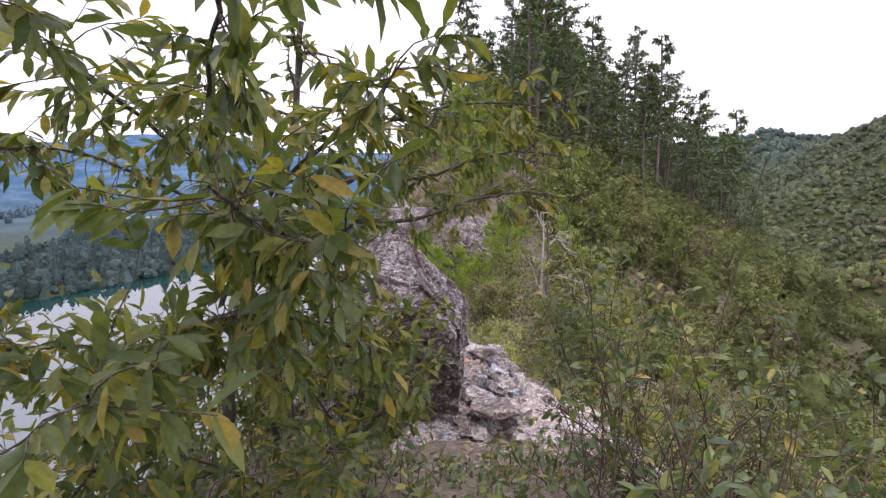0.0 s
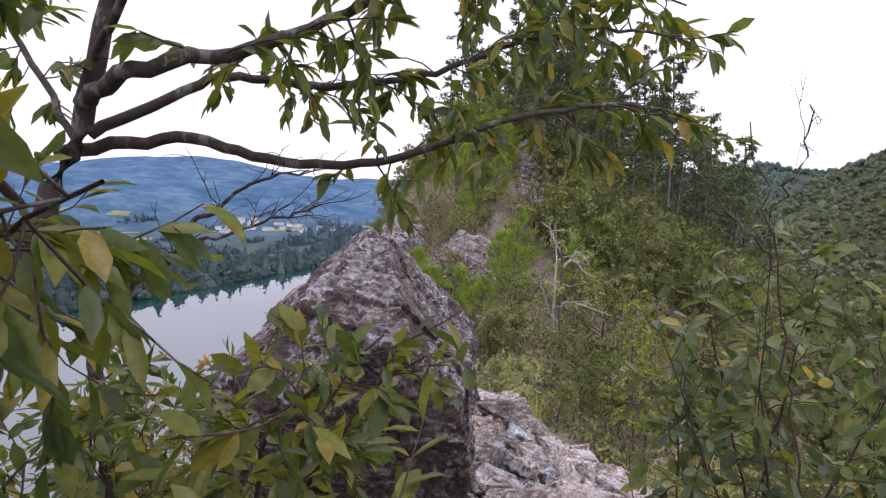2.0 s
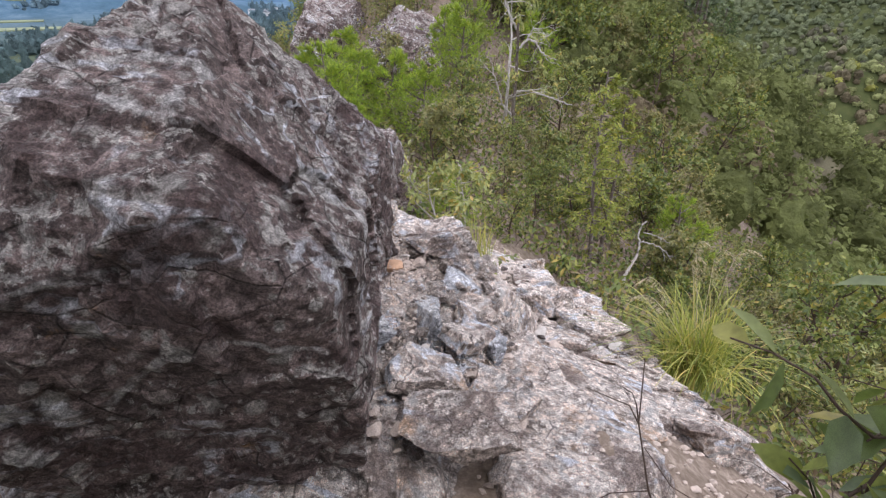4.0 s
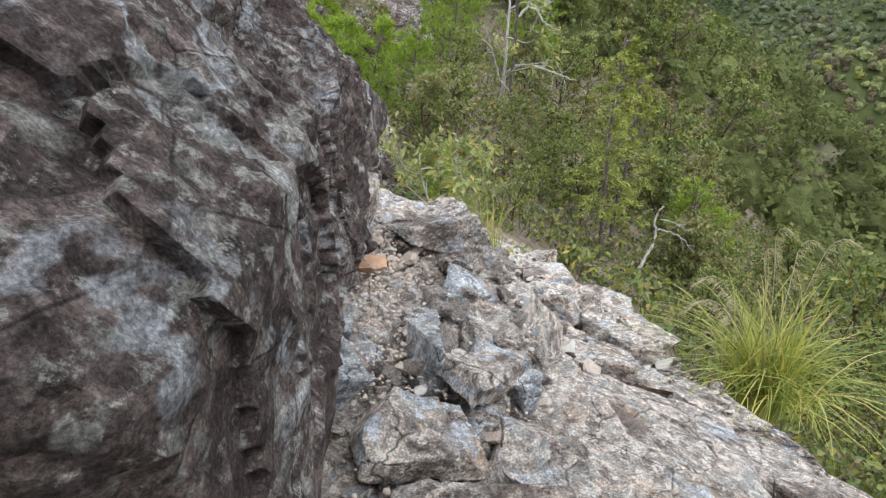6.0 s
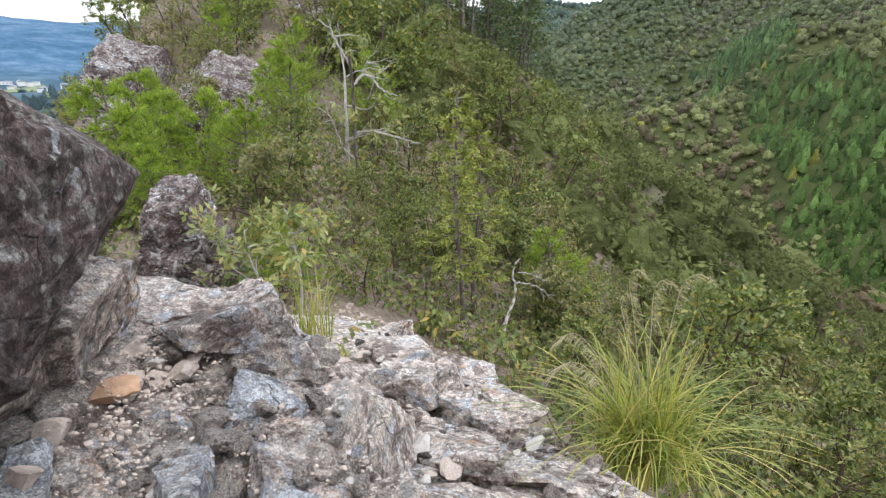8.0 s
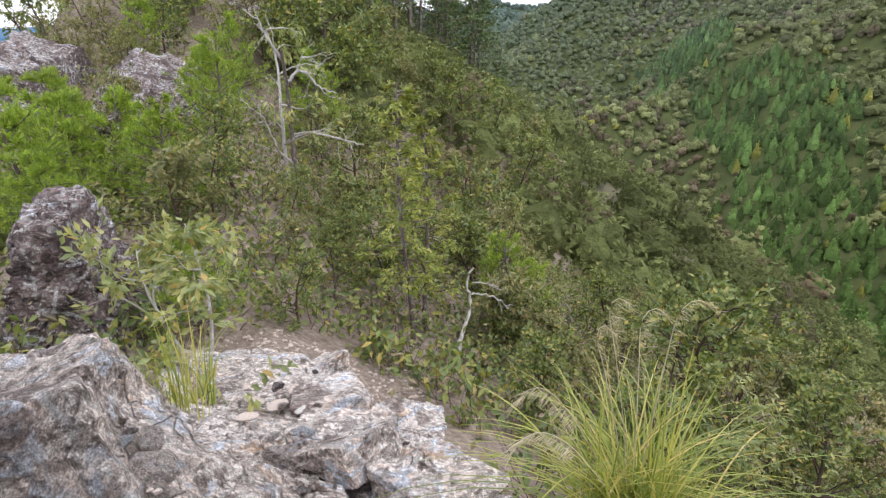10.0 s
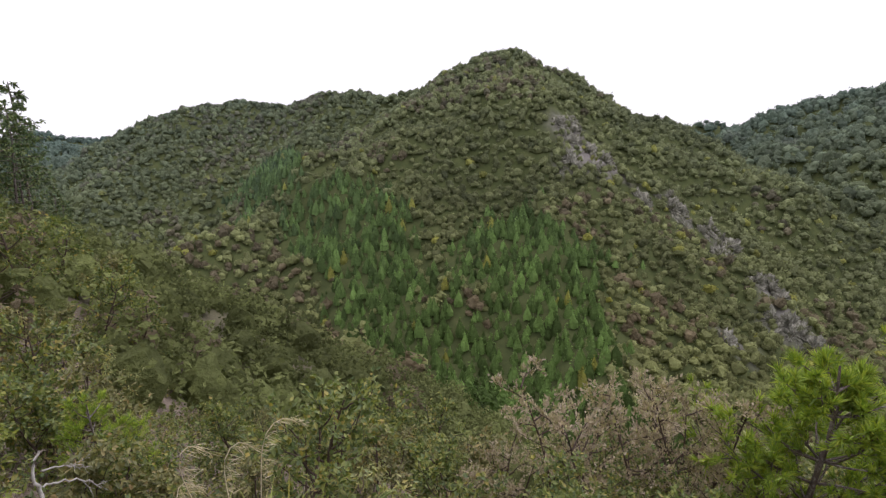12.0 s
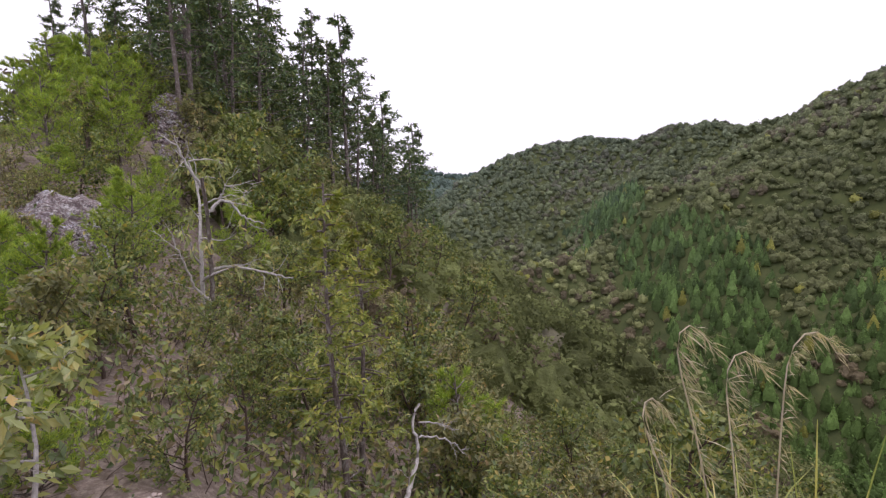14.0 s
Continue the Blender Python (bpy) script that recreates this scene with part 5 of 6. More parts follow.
leafy_branches("oak_tree", "evergreen oak with lichened limbs and drooping glossy leaves", "tree", [
    ([(-1.62, -3.75, 0.6), (-1.6, -3.7, 1.3), (-1.5, -3.55, 1.95), (-1.32, -3.45, 2.4), (-1.1, -3.5, 3.0), (-1.0, -3.6, 3.8)], 0.055, 0.02, 0.8),
    ([(-1.43, -3.4, 2.38), (-1.02, -3.25, 2.47), (-0.69, -3.25, 2.37), (-0.32, -3.25, 2.37), (0.0, -3.25, 2.47), (0.29, -3.25, 2.57), (0.6, -3.2, 2.62), (0.8, -3.15, 2.6)], 0.026, 0.006, 0.5),
    ([(-1.3, -3.4, 2.45), (-1.1, -3.25, 2.6), (-0.93, -3.1, 2.73), (-0.52, -3.1, 2.67), (-0.11, -3.1, 2.73), (0.19, -3.1, 2.84), (0.5, -3.05, 2.92), (0.85, -3.0, 2.9)], 0.022, 0.005, 0.3),
    ([(-1.25, -3.5, 2.55), (-0.9, -3.75, 2.62), (-0.59, -3.5, 2.74), (-0.29, -3.4, 2.91), (-0.06, -3.4, 3.16), (0.06, -3.4, 3.5)], 0.03, 0.008, 0.35),
    ([(-1.5, -3.6, 1.95), (-1.25, -4.3, 2.3), (-0.95, -4.9, 2.5), (-0.6, -5.5, 2.6), (-0.4, -6.0, 2.68), (-0.25, -6.5, 2.8)], 0.018, 0.004, 0.3),
    ([(-1.55, -3.7, 1.7), (-1.2, -4.6, 1.95), (-0.85, -5.3, 2.15), (-0.5, -5.7, 2.3), (-0.25, -5.9, 2.36)], 0.015, 0.004, 0.4),
    ([(-1.45, -3.55, 2.2), (-1.3, -4.2, 2.7), (-1.0, -5.0, 3.0), (-0.6, -5.8, 3.1), (-0.15, -6.6, 3.3), (0.2, -6.9, 3.35)], 0.018, 0.004, 0.25),
    ([(-1.62, -3.8, 1.2), (-1.5, -4.6, 1.6), (-1.2, -5.4, 1.9), (-0.9, -6.0, 2.1)], 0.014, 0.004, 0.3),
    ([(-1.2, -3.5, 2.7), (-0.7, -3.9, 3.0), (-0.2, -4.2, 3.1), (0.3, -4.3, 3.2), (0.75, -4.2, 3.15)], 0.016, 0.004, 0.3),
    ([(-1.4, -3.5, 2.3), (-1.7, -4.3, 2.7), (-1.7, -5.0, 2.9), (-1.4, -5.8, 2.9)], 0.016, 0.004, 0.2),
    ([(-1.55, -3.9, 1.5), (-1.6, -5.0, 1.9), (-1.5, -6.0, 2.2), (-1.0, -6.6, 2.4)], 0.014, 0.004, 0.2),
    ([(-1.3, -4.2, 2.7), (-1.3, -5.2, 3.1), (-1.0, -6.2, 3.25), (-0.6, -6.9, 3.3)], 0.014, 0.004, 0.2),
    ([(-1.25, -4.3, 2.3), (-0.8, -4.6, 2.75), (-0.4, -5.0, 2.95), (-0.1, -5.5, 3.05), (0.1, -6.0, 3.15)], 0.012, 0.003, 0.2),
    ([(-1.2, -4.6, 1.95), (-1.0, -5.6, 2.0), (-0.7, -6.4, 2.2), (-0.35, -6.8, 2.45)], 0.012, 0.003, 0.15),
    ([(-1.5, -4.6, 1.6), (-1.4, -5.4, 1.5), (-1.1, -6.2, 1.6), (-0.7, -6.7, 1.85)], 0.012, 0.003, 0.15),
    ([(-1.3, -3.45, 2.4), (-1.7, -3.3, 2.9), (-1.9, -3.2, 3.3), (-1.8, -3.2, 3.7)], 0.014, 0.004, 0.2),
    ([(-0.95, -4.9, 2.5), (-0.75, -5.2, 2.35), (-0.5, -5.35, 2.4), (-0.28, -5.45, 2.5)], 0.008, 0.003, 0.1),
    ([(-1.5, -3.55, 1.95), (-1.0, -4.2, 2.1), (-0.6, -4.6, 2.2), (-0.3, -4.75, 2.3)], 0.01, 0.003, 0.3),
    ([(-0.95, -4.9, 2.5), (-0.6, -5.1, 2.55), (-0.3, -5.3, 2.55), (-0.12, -5.45, 2.48)], 0.008, 0.003, 0.2),
    ([(-0.85, -5.3, 2.15), (-0.55, -5.4, 2.2), (-0.25, -5.5, 2.2), (-0.12, -5.6, 2.15)], 0.008, 0.003, 0.2),
    ([(-0.6, -5.5, 2.6), (-0.35, -5.8, 2.6), (-0.15, -6.1, 2.62), (0.02, -6.35, 2.7)], 0.008, 0.003, 0.15),
    ([(-1.1, -3.5, 3.0), (-0.6, -3.2, 3.15), (-0.1, -3.0, 3.2), (0.4, -2.9, 3.15), (0.9, -2.9, 3.05)], 0.014, 0.004, 0.3),
], OAK_BARK, OAK_LEAF, 0.108, 0.042, 101, 0.045, 0.32, 10, 0.5, 290)

leafy_branches("leafy_shrub", "low leafy oak scrub hiding the foot of the boulder", "shrub", [
    ([(-0.75, -3.5, 0.5), (-0.6, -3.7, 1.2), (-0.4, -4.0, 1.7), (-0.2, -4.25, 1.88)], 0.014, 0.004, 0.25),
    ([(-0.75, -3.5, 0.5), (-0.5, -3.4, 1.2), (-0.25, -3.5, 1.6), (-0.05, -3.7, 1.78)], 0.012, 0.003, 0.3),
    ([(-0.75, -3.5, 0.6), (-0.9, -3.9, 1.2), (-0.9, -4.3, 1.6), (-0.7, -4.7, 1.75)], 0.012, 0.003, 0.25),
    ([(-0.75, -3.5, 0.6), (-0.4, -4.0, 1.1), (-0.1, -4.5, 1.55), (0.08, -4.8, 1.78)], 0.011, 0.003, 0.3),
    ([(-0.75, -3.5, 0.6), (-1.0, -3.1, 1.2), (-0.9, -2.9, 1.5)], 0.011, 0.003, 0.25),
    ([(-0.9, -4.4, 0.7), (-0.6, -5.0, 1.2), (-0.35, -5.4, 1.6), (-0.2, -5.7, 1.75)], 0.011, 0.003, 0.25),
    ([(-0.9, -4.4, 0.7), (-1.2, -5.0, 1.3), (-1.3, -5.5, 1.6)], 0.011, 0.003, 0.25),
    ([(-0.9, -4.4, 0.7), (-0.9, -5.4, 1.2), (-0.7, -6.0, 1.6), (-0.5, -6.3, 1.7)], 0.011, 0.003, 0.25),
    ([(-0.75, -3.5, 0.6), (-0.5, -3.9, 1.3), (-0.3, -4.0, 1.7), (-0.12, -3.95, 1.92)], 0.011, 0.003, 0.25),
    ([(-1.2, -3.3, 0.5), (-1.3, -3.4, 1.1), (-1.2, -3.6, 1.5), (-1.0, -3.8, 1.75)], 0.011, 0.003, 0.2),
    ([(-1.2, -3.3, 0.5), (-1.5, -3.0, 1.0), (-1.4, -2.8, 1.3)], 0.011, 0.003, 0.2),
], TWIG, OAK_LEAF, 0.105, 0.046, 102, 0.045, 0.28, 8, 0.25, 280, 0.05, 0.4)


leafy_branches("leafy_shrub", "leafy scrub on the drop beside the boulder", "shrub", [
    ([(-1.9, -2.7, -0.1), (-1.8, -2.8, 0.6), (-1.65, -3.0, 1.3)], 0.011, 0.003, 0.2),
    ([(-1.9, -2.7, -0.1), (-2.0, -2.6, 0.5), (-2.05, -2.5, 1.15)], 0.011, 0.003, 0.2),
    ([(-1.9, -2.7, -0.1), (-2.2, -2.8, 0.5), (-2.5, -2.9, 1.1)], 0.011, 0.003, 0.2),
    ([(-2.1, -2.0, -0.4), (-2.0, -1.9, 0.3), (-1.9, -1.8, 0.95)], 0.011, 0.003, 0.2),
    ([(-2.1, -2.0, -0.4), (-2.3, -1.7, 0.2), (-2.4, -1.5, 0.75)], 0.011, 0.003, 0.2),
    ([(-1.95, -3.6, 0.2), (-1.9, -3.8, 0.8), (-1.8, -4.0, 1.4)], 0.011, 0.003, 0.2),
    ([(-1.95, -3.6, 0.2), (-2.3, -3.6, 0.7), (-2.6, -3.5, 1.2)], 0.011, 0.003, 0.2),
    ([(-2.0, -4.6, 0.3), (-1.95, -4.7, 0.9), (-1.8, -4.9, 1.4)], 0.011, 0.003, 0.2),
    ([(-2.0, -4.6, 0.3), (-2.3, -4.7, 0.8), (-2.5, -4.8, 1.2)], 0.011, 0.003, 0.2),
], TWIG, OAK_LEAF, 0.1, 0.046, 103, 0.032, 0.34, 9, 0.25, 200, 0.05, 0.4)


def right_thicket(k, base, tips, leafy, seed, label, per_twig):
    mains = []
    rng = np.random.default_rng(seed)
    for tip in tips:
        b = np.array(base, float)
        t = np.array(tip, float)
        mid = (b + t) / 2 + rng.normal(0, 0.12, 3)
        mains.append(([tuple(b), tuple(b * 0.7 + mid * 0.3 + (0, 0, 0.1)), tuple(mid), tuple(t)], 0.009, 0.0016, leafy))
    leafy_branches("broadleaf_shrub", label, "shrub", mains, TWIG, SHRUB_LEAF, 0.09, 0.048, seed, 0.055, 0.26, per_twig, 0.3, 120, 0.1, 0.5)


right_thicket(0, (1.5, -2.9, 0.2), [(0.72, -3.35, 1.88), (1.06, -3.42, 2.15), (0.95, -3.1, 2.02), (1.35, -3.2, 2.1), (1.7, -3.3, 1.9), (1.3, -2.7, 1.7), (0.95, -3.0, 1.6), (1.8, -2.9, 1.6)], 0.4, 111, "leafy green shrub with whorled oval leaves beside the path", 6)
right_thicket(1, (1.7, -4.3, 0.4), [(0.95, -4.6, 1.85), (1.3, -4.9, 2.05), (1.2, -4.2, 1.7), (1.7, -4.7, 2.0), (2.1, -4.5, 1.9), (0.8, -4.3, 1.45), (1.5, -5.4, 1.9), (2.3, -4.0, 1.7)], 0.4, 112, "twiggy shrub with sparse green leaves by the path", 4)
right_thicket(2, (1.6, -5.9, 0.6), [(0.95, -6.0, 1.9), (1.2, -6.4, 2.0), (1.0, -5.6, 1.6), (1.6, -6.2, 2.2), (2.1, -6.0, 2.2), (1.9, -5.4, 1.9), (0.75, -5.3, 1.3), (0.7, -6.1, 1.55), (0.6, -5.8, 1.3)], 0.3, 113, "twiggy shrub with sparse green leaves by the path", 5)
right_thicket(3, (2.9, -5.0, 0.0), [(2.4, -5.2, 1.7), (2.7, -5.5, 2.0), (3.2, -5.2, 1.9), (2.5, -4.4, 1.6), (3.0, -4.3, 1.7), (3.5, -4.8, 1.8)], 0.25, 114, "dense twiggy shrub on the path's edge", 5)


def bare_thicket():
    rng = np.random.default_rng(115)
    lines = []
    for _ in range(420):
        x, y = rng.uniform(1.0, 4.2), rng.uniform(-6.4, -2.4)
        z = ground_at(x, y)
        s = wander((x, y, z), (rng.normal(0, 0.5), rng.normal(0, 0.5), 1), rng.uniform(0.7, 1.5), 6, rng, 0.28)
        s = s[clear_of_path(s)]
        if len(s) < 4 or s[:, 0].min() < 0.75:
            continue
        lines.append((s, 0.006, 0.002))
        for _ in range(4):
            j = rng.integers(1, len(s) - 1)
            lines.append((wander(s[j], rng.normal(0, 1, 3) + (0, 0, 0.4), rng.uniform(0.15, 0.4), 3, rng, 0.3), 0.003, 0.0012))
    lines = [l for l in lines if l[0][:, 0].min() > 0.7]
    tagged(new("bare_thicket", mesh_data("bare_thicket", *tubes(lines, 4), TWIG, True)), "tangle of thin brown leafless twigs", "thicket", kind="stuff")


bare_thicket()


def dead_wood(name, label, category, mains, seed, twigs, twig, bark, radius=0.003, up=0.0, trunk_bark=None):
    rng = np.random.default_rng(seed)
    root = thing(name, mains[0][0][0], label, category)
    inverse = Matrix.Translation(root.location).inverted()
    fine = []
    for k, (pts, r0, r1) in enumerate(mains):
        line = smooth_line(pts, len(pts) * 5, rng, 0.01)
        ob = part("trunk" if k == 0 else "branch", mesh_data("branch", *tubes([(line, r0, r1)], 7), trunk_bark if k == 0 and trunk_bark else bark, True), root)
        ob.matrix_parent_inverse = inverse
        for _ in range(twigs if k else twigs // 3):
            i = rng.integers(len(line) // 3, len(line) - 1)
            a = wander(line[i], unit(line[i + 1] - line[i]) + rng.normal(0, 0.6, 3) + (0, 0, up), twig * rng.uniform(0.4, 1.2), 5, rng, 0.25)
            fine.append((a, radius, radius * 0.4))
            for _ in range(3):
                j = rng.integers(1, 5)
                fine.append((wander(a[j], a[j + 1] - a[j] + rng.normal(0, 0.05, 3) * twig * 3, twig * rng.uniform(0.15, 0.5), 3, rng, 0.25), radius * 0.6, radius * 0.3))
    if fine:
        ob = tagged(part("twig", mesh_data("twig", *tubes(fine, 4), bark, True), root), kind="stuff")
        ob.matrix_parent_inverse = inverse
    return root


dead_wood("dead_tree", "small dark leafless tree with fine bare twigs", "dead tree", [
    ([(-1.52, -3.05, 0.2), (-1.5, -3.1, 1.0), (-1.5, -3.15, 1.43), (-1.48, -3.15, 1.76)], 0.035, 0.028),
    ([(-1.48, -3.15, 1.76), (-1.3, -3.15, 1.88), (-1.15, -3.15, 1.97), (-1.08, -3.12, 2.12), (-0.82, -3.1, 2.3), (-0.62, -3.05, 2.36)], 0.018, 0.004),
    ([(-1.48, -3.15, 1.76), (-1.65, -3.2, 2.0), (-1.85, -3.25, 2.15), (-2.1, -3.3, 2.35)], 0.018, 0.004),
    ([(-1.12, -3.13, 2.05), (-0.95, -3.0, 2.08), (-0.75, -2.95, 2.15), (-0.6, -2.9, 2.2)], 0.009, 0.003),
], 121, 12, 0.28, OAK_BARK, 0.003, 0.35)
dead_wood("bare_sapling", "thin leafless sapling reaching into the sky", "dead tree", [
    ([(1.25, -3.5, 0.5), (1.2, -3.5, 1.3), (1.05, -3.55, 1.9), (0.97, -3.59, 2.23), (0.9, -3.6, 2.5)], 0.006, 0.002),
    ([(1.0, -3.57, 2.1), (0.85, -3.55, 2.25), (0.75, -3.5, 2.42)], 0.004, 0.002),
    ([(0.97, -3.59, 2.23), (1.05, -3.6, 2.4), (1.06, -3.6, 2.55)], 0.004, 0.002),
], 128, 3, 0.16, TWIG, 0.0014, 0.3)
dead_wood("bare_sapling", "tall thin bare stem standing above the shrubs", "dead tree", [
    ([(1.75, -4.1, 0.4), (1.72, -4.15, 1.4), (1.8, -4.2, 2.1), (1.95, -4.2, 2.9)], 0.005, 0.002),
    ([(1.8, -4.2, 2.1), (1.74, -4.2, 2.3), (1.72, -4.2, 2.5)], 0.003, 0.0015),
], 129, 2, 0.15, TWIG, 0.0018, 0.5)
dead_wood("dead_snag", "bleached white dead trunk leaning on the slope", "dead tree", [
    ([(3.6, 5.3, -3.7), (3.66, 5.35, -3.25), (3.78, 5.48, -3.02), (3.98, 5.7, -2.85), (4.06, 5.85, -2.62), (4.0, 5.88, -2.46), (4.14, 5.95, -2.2)], 0.04, 0.014),
    ([(4.08, 5.85, -2.6), (4.3, 5.8, -2.62), (4.5, 5.8, -2.72), (4.65, 5.75, -2.9)], 0.014, 0.005),
    ([(4.1, 5.88, -2.42), (4.35, 5.95, -2.5), (4.6, 5.9, -2.62)], 0.012, 0.004),
], 122, 3, 0.3, DEAD, 0.005)
dead_wood("twisted_tree", "half-dead tree with bleached twisting branches", "dead tree", [
    ([(2.3, 11.0, -3.2), (2.25, 10.9, -2.0), (2.2, 10.8, -1.0), (2.2, 10.6, 0.0), (2.1, 10.2, 0.7)], 0.055, 0.03),
    ([(2.15, 10.4, 0.5), (1.9, 10.2, 0.9), (1.75, 10.1, 1.25), (1.5, 10.0, 1.4)], 0.03, 0.01),
    ([(2.2, 10.6, 0.1), (2.4, 10.6, 0.35), (2.6, 10.5, 0.3), (2.75, 10.5, 0.05), (3.1, 10.4, -0.1)], 0.035, 0.01),
    ([(2.4, 10.6, 0.35), (2.5, 10.5, 0.6), (2.7, 10.5, 0.55)], 0.025, 0.008),
    ([(2.25, 10.8, -0.9), (2.6, 10.6, -0.85), (3.1, 10.5, -1.0), (3.6, 10.4, -1.15)], 0.03, 0.01),
    ([(2.28, 10.9, -1.6), (1.9, 10.7, -1.2), (1.75, 10.6, -0.7), (1.6, 10.5, -0.3)], 0.03, 0.01),
], 123, 4, 0.6, DEAD, 0.008, 0.0, PINE_BARK)
twisted_leaves = broad_tree(124, 3.6, 1.3, PALE_LEAF, leaf=0.16, wide=0.06, droop=1.2, limbs=9, twigs=4, per_twig=10, label="pale drooping foliage round a half-dead tree", group="", bark=DEAD)
put(twisted_leaves, 2.0, 11.2, np.random.default_rng(1), 1.0, first=True)
pale = broad_tree(125, 1.75, 0.8, PALE_LEAF, leaf=0.11, wide=0.05, droop=0.35, limbs=6, twigs=7, per_twig=11, stems=3, bare=0.5, label="pale yellow-green shrub with whitish twigs", name="pale_shrub", category="shrub", group="", bark=DEAD)
put(pale, 0.55, 3.4, np.random.default_rng(2), 1.0, first=True)
gold = broad_tree(126, 2.5, 0.9, AUTUMN_LEAF, leaf=0.09, wide=0.045, droop=0.2, limbs=5, twigs=5, per_twig=6, stems=3, bare=0.55, label="sparse shrub with yellow and orange autumn leaves", name="autumn_shrub", category="shrub", group="autumn shrubs")
put(gold, -2.9, 0.3, np.random.default_rng(3), 1.0, first=True, z=ground_at(-2.9, 0.3))
put(gold, -2.5, -0.6, np.random.default_rng(4), 0.8)
seed_bush = broad_tree(127, 4.6, 2.0, SEEDY, leaf=0.13, wide=0.06, droop=-0.8, limbs=12, twigs=9, per_twig=14, stems=3, label="greyish bush covered in faded seed heads", name="seed_bush", category="bush", group="greyish bushes")
for k, (x, y, s, z) in enumerate(((14.7, 3.3, 1.0, -9.3), (16.4, 1.5, 0.95, -10.4), (14.4, 4.8, 0.8, -9.8), (17.2, 0.4, 0.9, -9.6))):
    put(seed_bush, x, y, np.random.default_rng(130 + k), s, first=k == 0, z=z)


# ---- silver grass ----
def grass_clump(name, place, count, length, spread, plumes, seed, label):
    rng = np.random.default_rng(seed)
    root = thing(name, place, label, "grass clump")
    a = rng.uniform(0, 2 * np.pi, count)
    out = np.stack([np.cos(a), np.sin(a), np.zeros(count)], 1)
    L = length * rng.uniform(0.5, 1.15, count)[:, None]
    arch = rng.uniform(0.1, 1.0, count)[:, None] * spread
    base = rng.normal(0, 0.1, (count, 3)) * np.array((1, 1, 0.2)) * (length / 0.9)
    side = np.stack([-np.sin(a), np.cos(a), np.zeros(count)], 1)
    rows, seg = [], 7
    for k in range(seg + 1):
        t = k / seg
        c = base + out * arch * L * t ** 1.6 + np.array((0, 0, 1.0)) * L * (t - 0.62 * t ** 2.6 * arch)
        w = 0.0048 * (1 - t) ** 0.6 * (length / 0.9) + 0.0006
        rows += [c - side * w, c + side * w]
    V = np.stack(rows, 1).reshape(-1, 3)
    k = np.arange(seg)[None, :] * 2 + np.arange(count)[:, None] * 2 * (seg + 1)
    F = np.stack([k, k + 1, k + 3, k + 2], -1).reshape(-1, 4)
    tagged(part("blade", mesh_data("blade", V, F, GRASS, True), root), kind="stuff")
    for dx, dy, high, nod in plumes:
        stem = smooth_line([(0, 0, 0), (dx * 0.35, dy * 0.35, high * 0.5), (dx * 0.75, dy * 0.75, high * 0.85), (dx, dy, high), (dx + nod * 0.6, dy, high + 0.03), (dx + nod, dy, high - 0.06)], 26, rng)
        p = part("plume", mesh_data("stalk", *tubes([(stem, 0.0035, 0.0015)], 5), PLUME, True), root, "feathery nodding plume on a thin stalk")
        u = rng.uniform(16, 25, 110)
        at = np.stack([np.interp(u, range(26), stem[:, c]) for c in range(3)], 1)
        way = np.stack([rng.normal(nod * 5, 0.2, 110), rng.normal(0, 0.18, 110), rng.normal(-0.3, 0.25, 110)], 1)
        part("awn", mesh_data("awn", *leaves(at, way, 0.085, 0.003, rng, 0.3, 0.5, False), PLUME), p)
    return root


grass_clump("silver_grass", (2.6, 0.45, -1.3), 430, 1.0, 1.05, [(-0.2, 0.1, 1.3, 0.14), (0.0, 0.12, 1.2, 0.16), (0.14, 0.05, 1.24, 0.2), (-0.55, -0.1, 0.9, -0.16), (-0.45, 0.1, 0.95, -0.14), (-0.1, 0.3, 1.05, 0.12)], 141, "large clump of yellow-green silver grass with plumes")
grass_clump("grass_tuft", (0.72, 1.25, -0.55), 70, 0.5, 0.6, [], 142, "small bright green grass tuft behind the ledge")


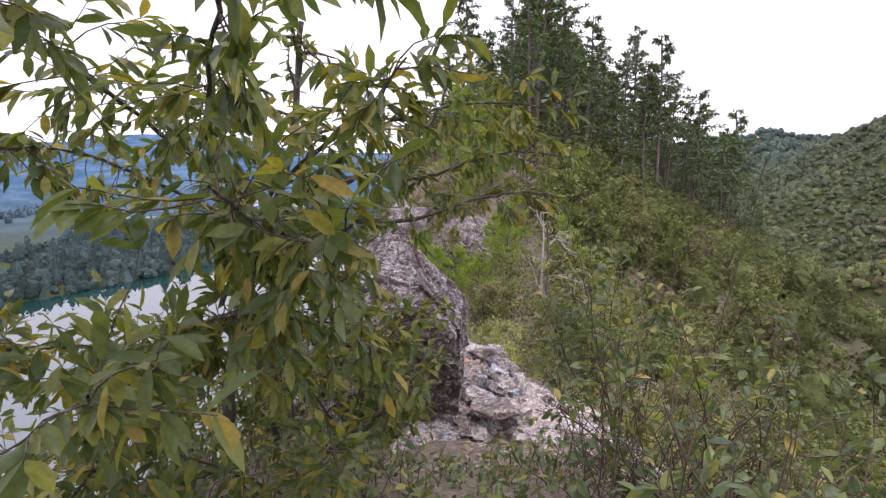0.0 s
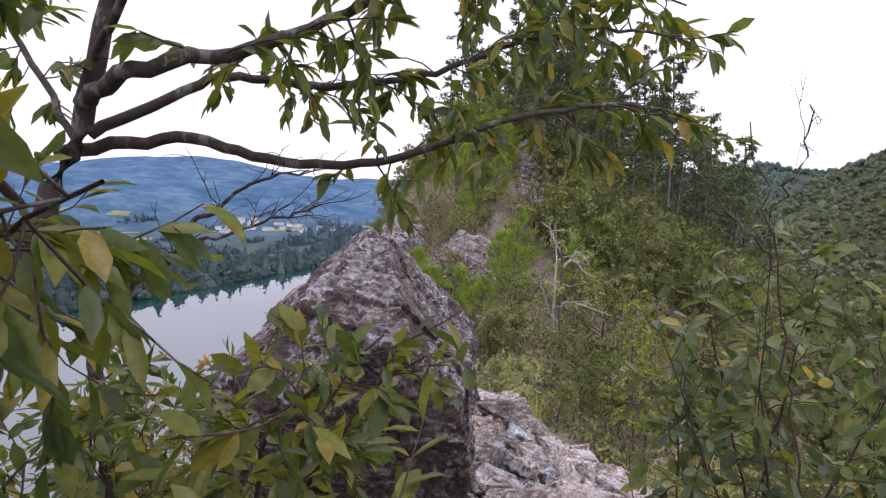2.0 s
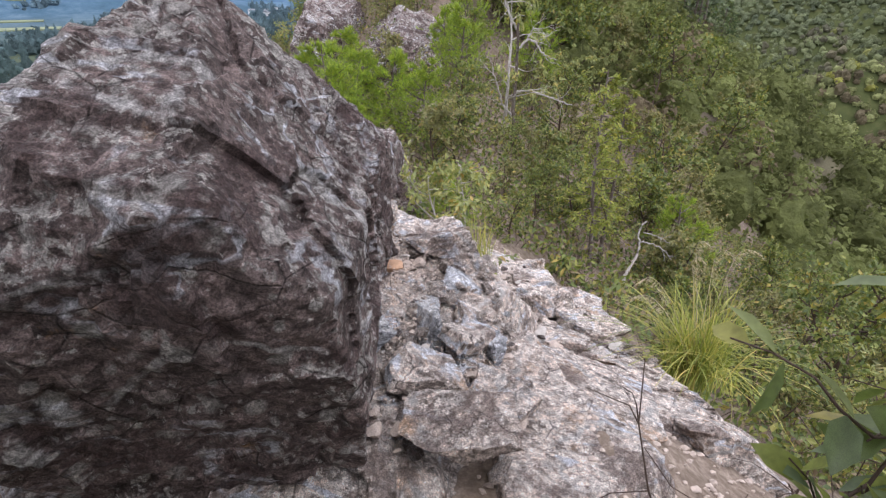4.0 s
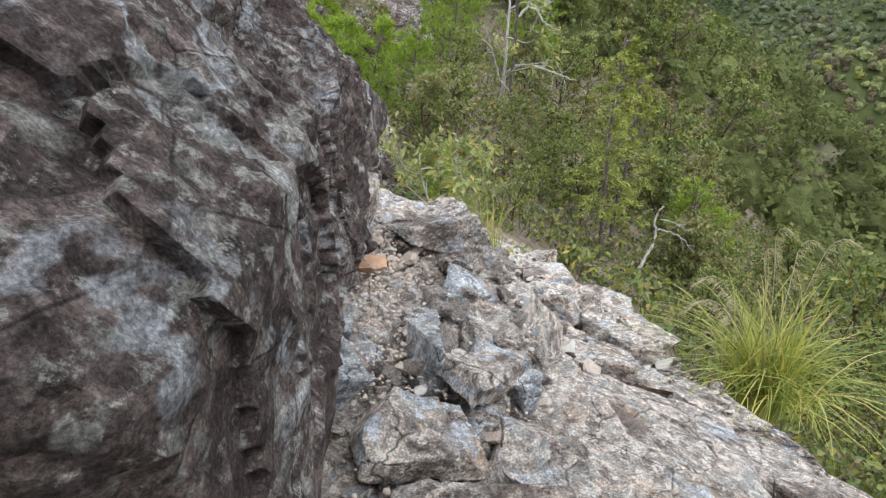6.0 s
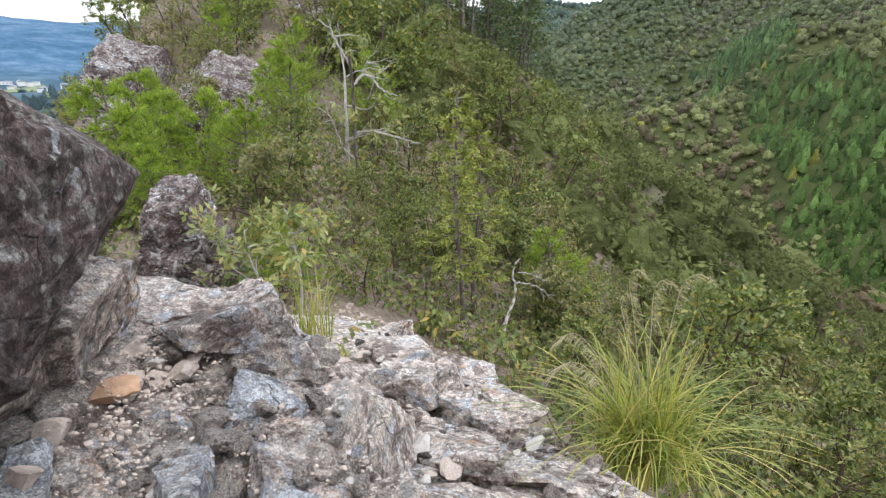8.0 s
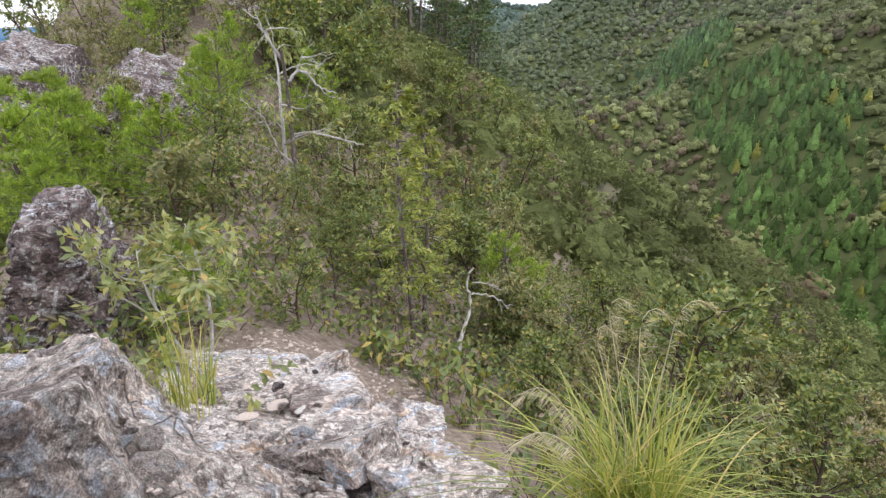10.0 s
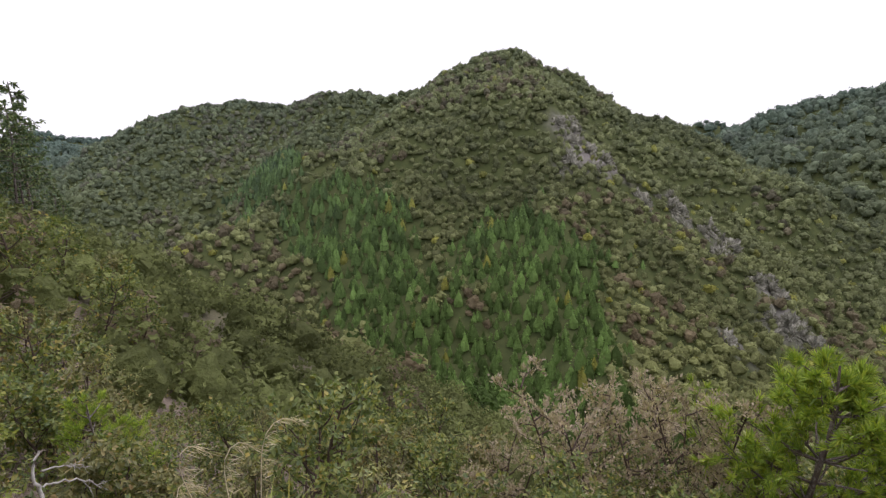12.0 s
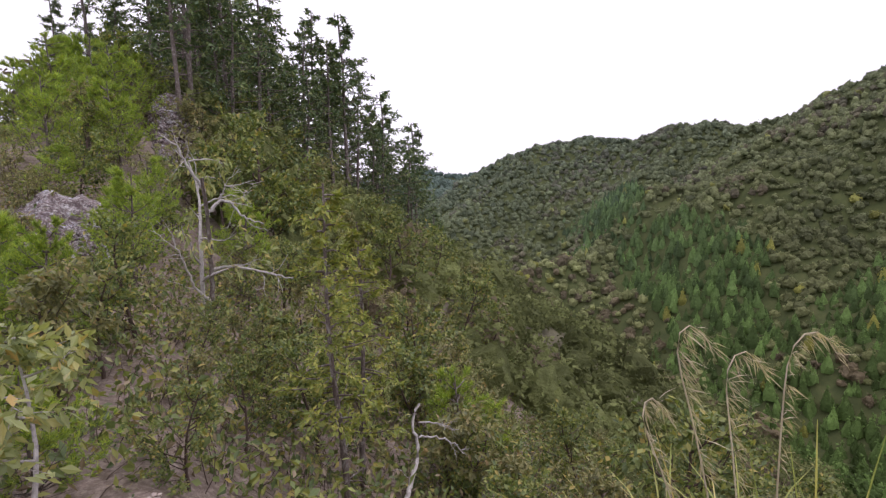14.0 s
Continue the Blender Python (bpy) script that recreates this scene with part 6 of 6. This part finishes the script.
# ---- houses and fields across the river ----
def house(x, y, wide, deep, high, turn, label, flat=False):
    z = ground_at(x, y) - 0.5
    root = thing("house", (x, y, z), label, "house", "houses across the river")
    root.rotation_euler = (0, 0, turn)
    w, d = wide / 2, deep / 2
    walls = [(-w, -d, 0), (w, -d, 0), (w, d, 0), (-w, d, 0), (-w, -d, high), (w, -d, high), (w, d, high), (-w, d, high)]
    part("wall", mesh_data("wall", walls, [(0, 1, 5, 4), (1, 2, 6, 5), (2, 3, 7, 6), (3, 0, 4, 7), (4, 5, 6, 7)], WHITE_WALL), root)
    e, up = 0.6, 0.5 if flat else deep * 0.28
    roof = [(-w - e, -d - e, high), (w + e, -d - e, high), (w + e, d + e, high), (-w - e, d + e, high), (-w - e, 0, high + up), (w + e, 0, high + up)]
    part("roof", mesh_data("roof", roof, [(0, 1, 5, 4), (2, 3, 4, 5), (0, 4, 3, 3), (1, 2, 5, 5), (0, 3, 2, 1)], ROOF), root)
    glass = [part("window", mesh_data("window", [(k - 0.8, -d - 0.05, 1), (k + 0.8, -d - 0.05, 1), (k + 0.8, -d - 0.05, 2.4), (k - 0.8, -d - 0.05, 2.4)], [(0, 1, 2, 3)], ROOF), root) for k in np.arange(-w + 2, w - 1, 4.0)]
    return root, glass


HOUSE_RNG = np.random.default_rng(151)
house(-415, 900, 24, 12, 9, 0.5, "large white building beside the river fields", True)
for k in range(22):
    f = HOUSE_RNG.uniform(0, 1)
    x, y = -430 + 190 * f + HOUSE_RNG.normal(0, 14), 885 + 75 * f + HOUSE_RNG.normal(0, 28)
    house(x, y, HOUSE_RNG.uniform(9, 18), HOUSE_RNG.uniform(7, 10), HOUSE_RNG.uniform(4, 7), HOUSE_RNG.uniform(0, 3), "small pale house with a grey roof across the river", k % 4 == 0)
for k, (x, y, w, d, turn) in enumerate(((-560, 760, 120, 22, 0.5), (-420, 850, 70, 26, 0.5), (-640, 880, 100, 24, 0.4), (-330, 900, 70, 36, 0.5), (-480, 690, 90, 30, 0.45))):
    c, s = math.cos(turn), math.sin(turn)
    corners = [(x + c * a * w / 2 - s * b * d / 2, y + s * a * w / 2 + c * b * d / 2) for a, b in ((-1, -1), (1, -1), (1, 1), (-1, 1))]
    V = [(p, q, ground_at(p, q) + 1.2) for p, q in corners] + [(p, q, ground_at(p, q) - 3) for p, q in corners]
    tagged(new("field", mesh_data("field", V, [(0, 1, 2, 3), (0, 4, 5, 1), (1, 5, 6, 2), (2, 6, 7, 3), (3, 7, 4, 0)], FIELD)), "pale green mown field terrace by the river", "field", "fields across the river")
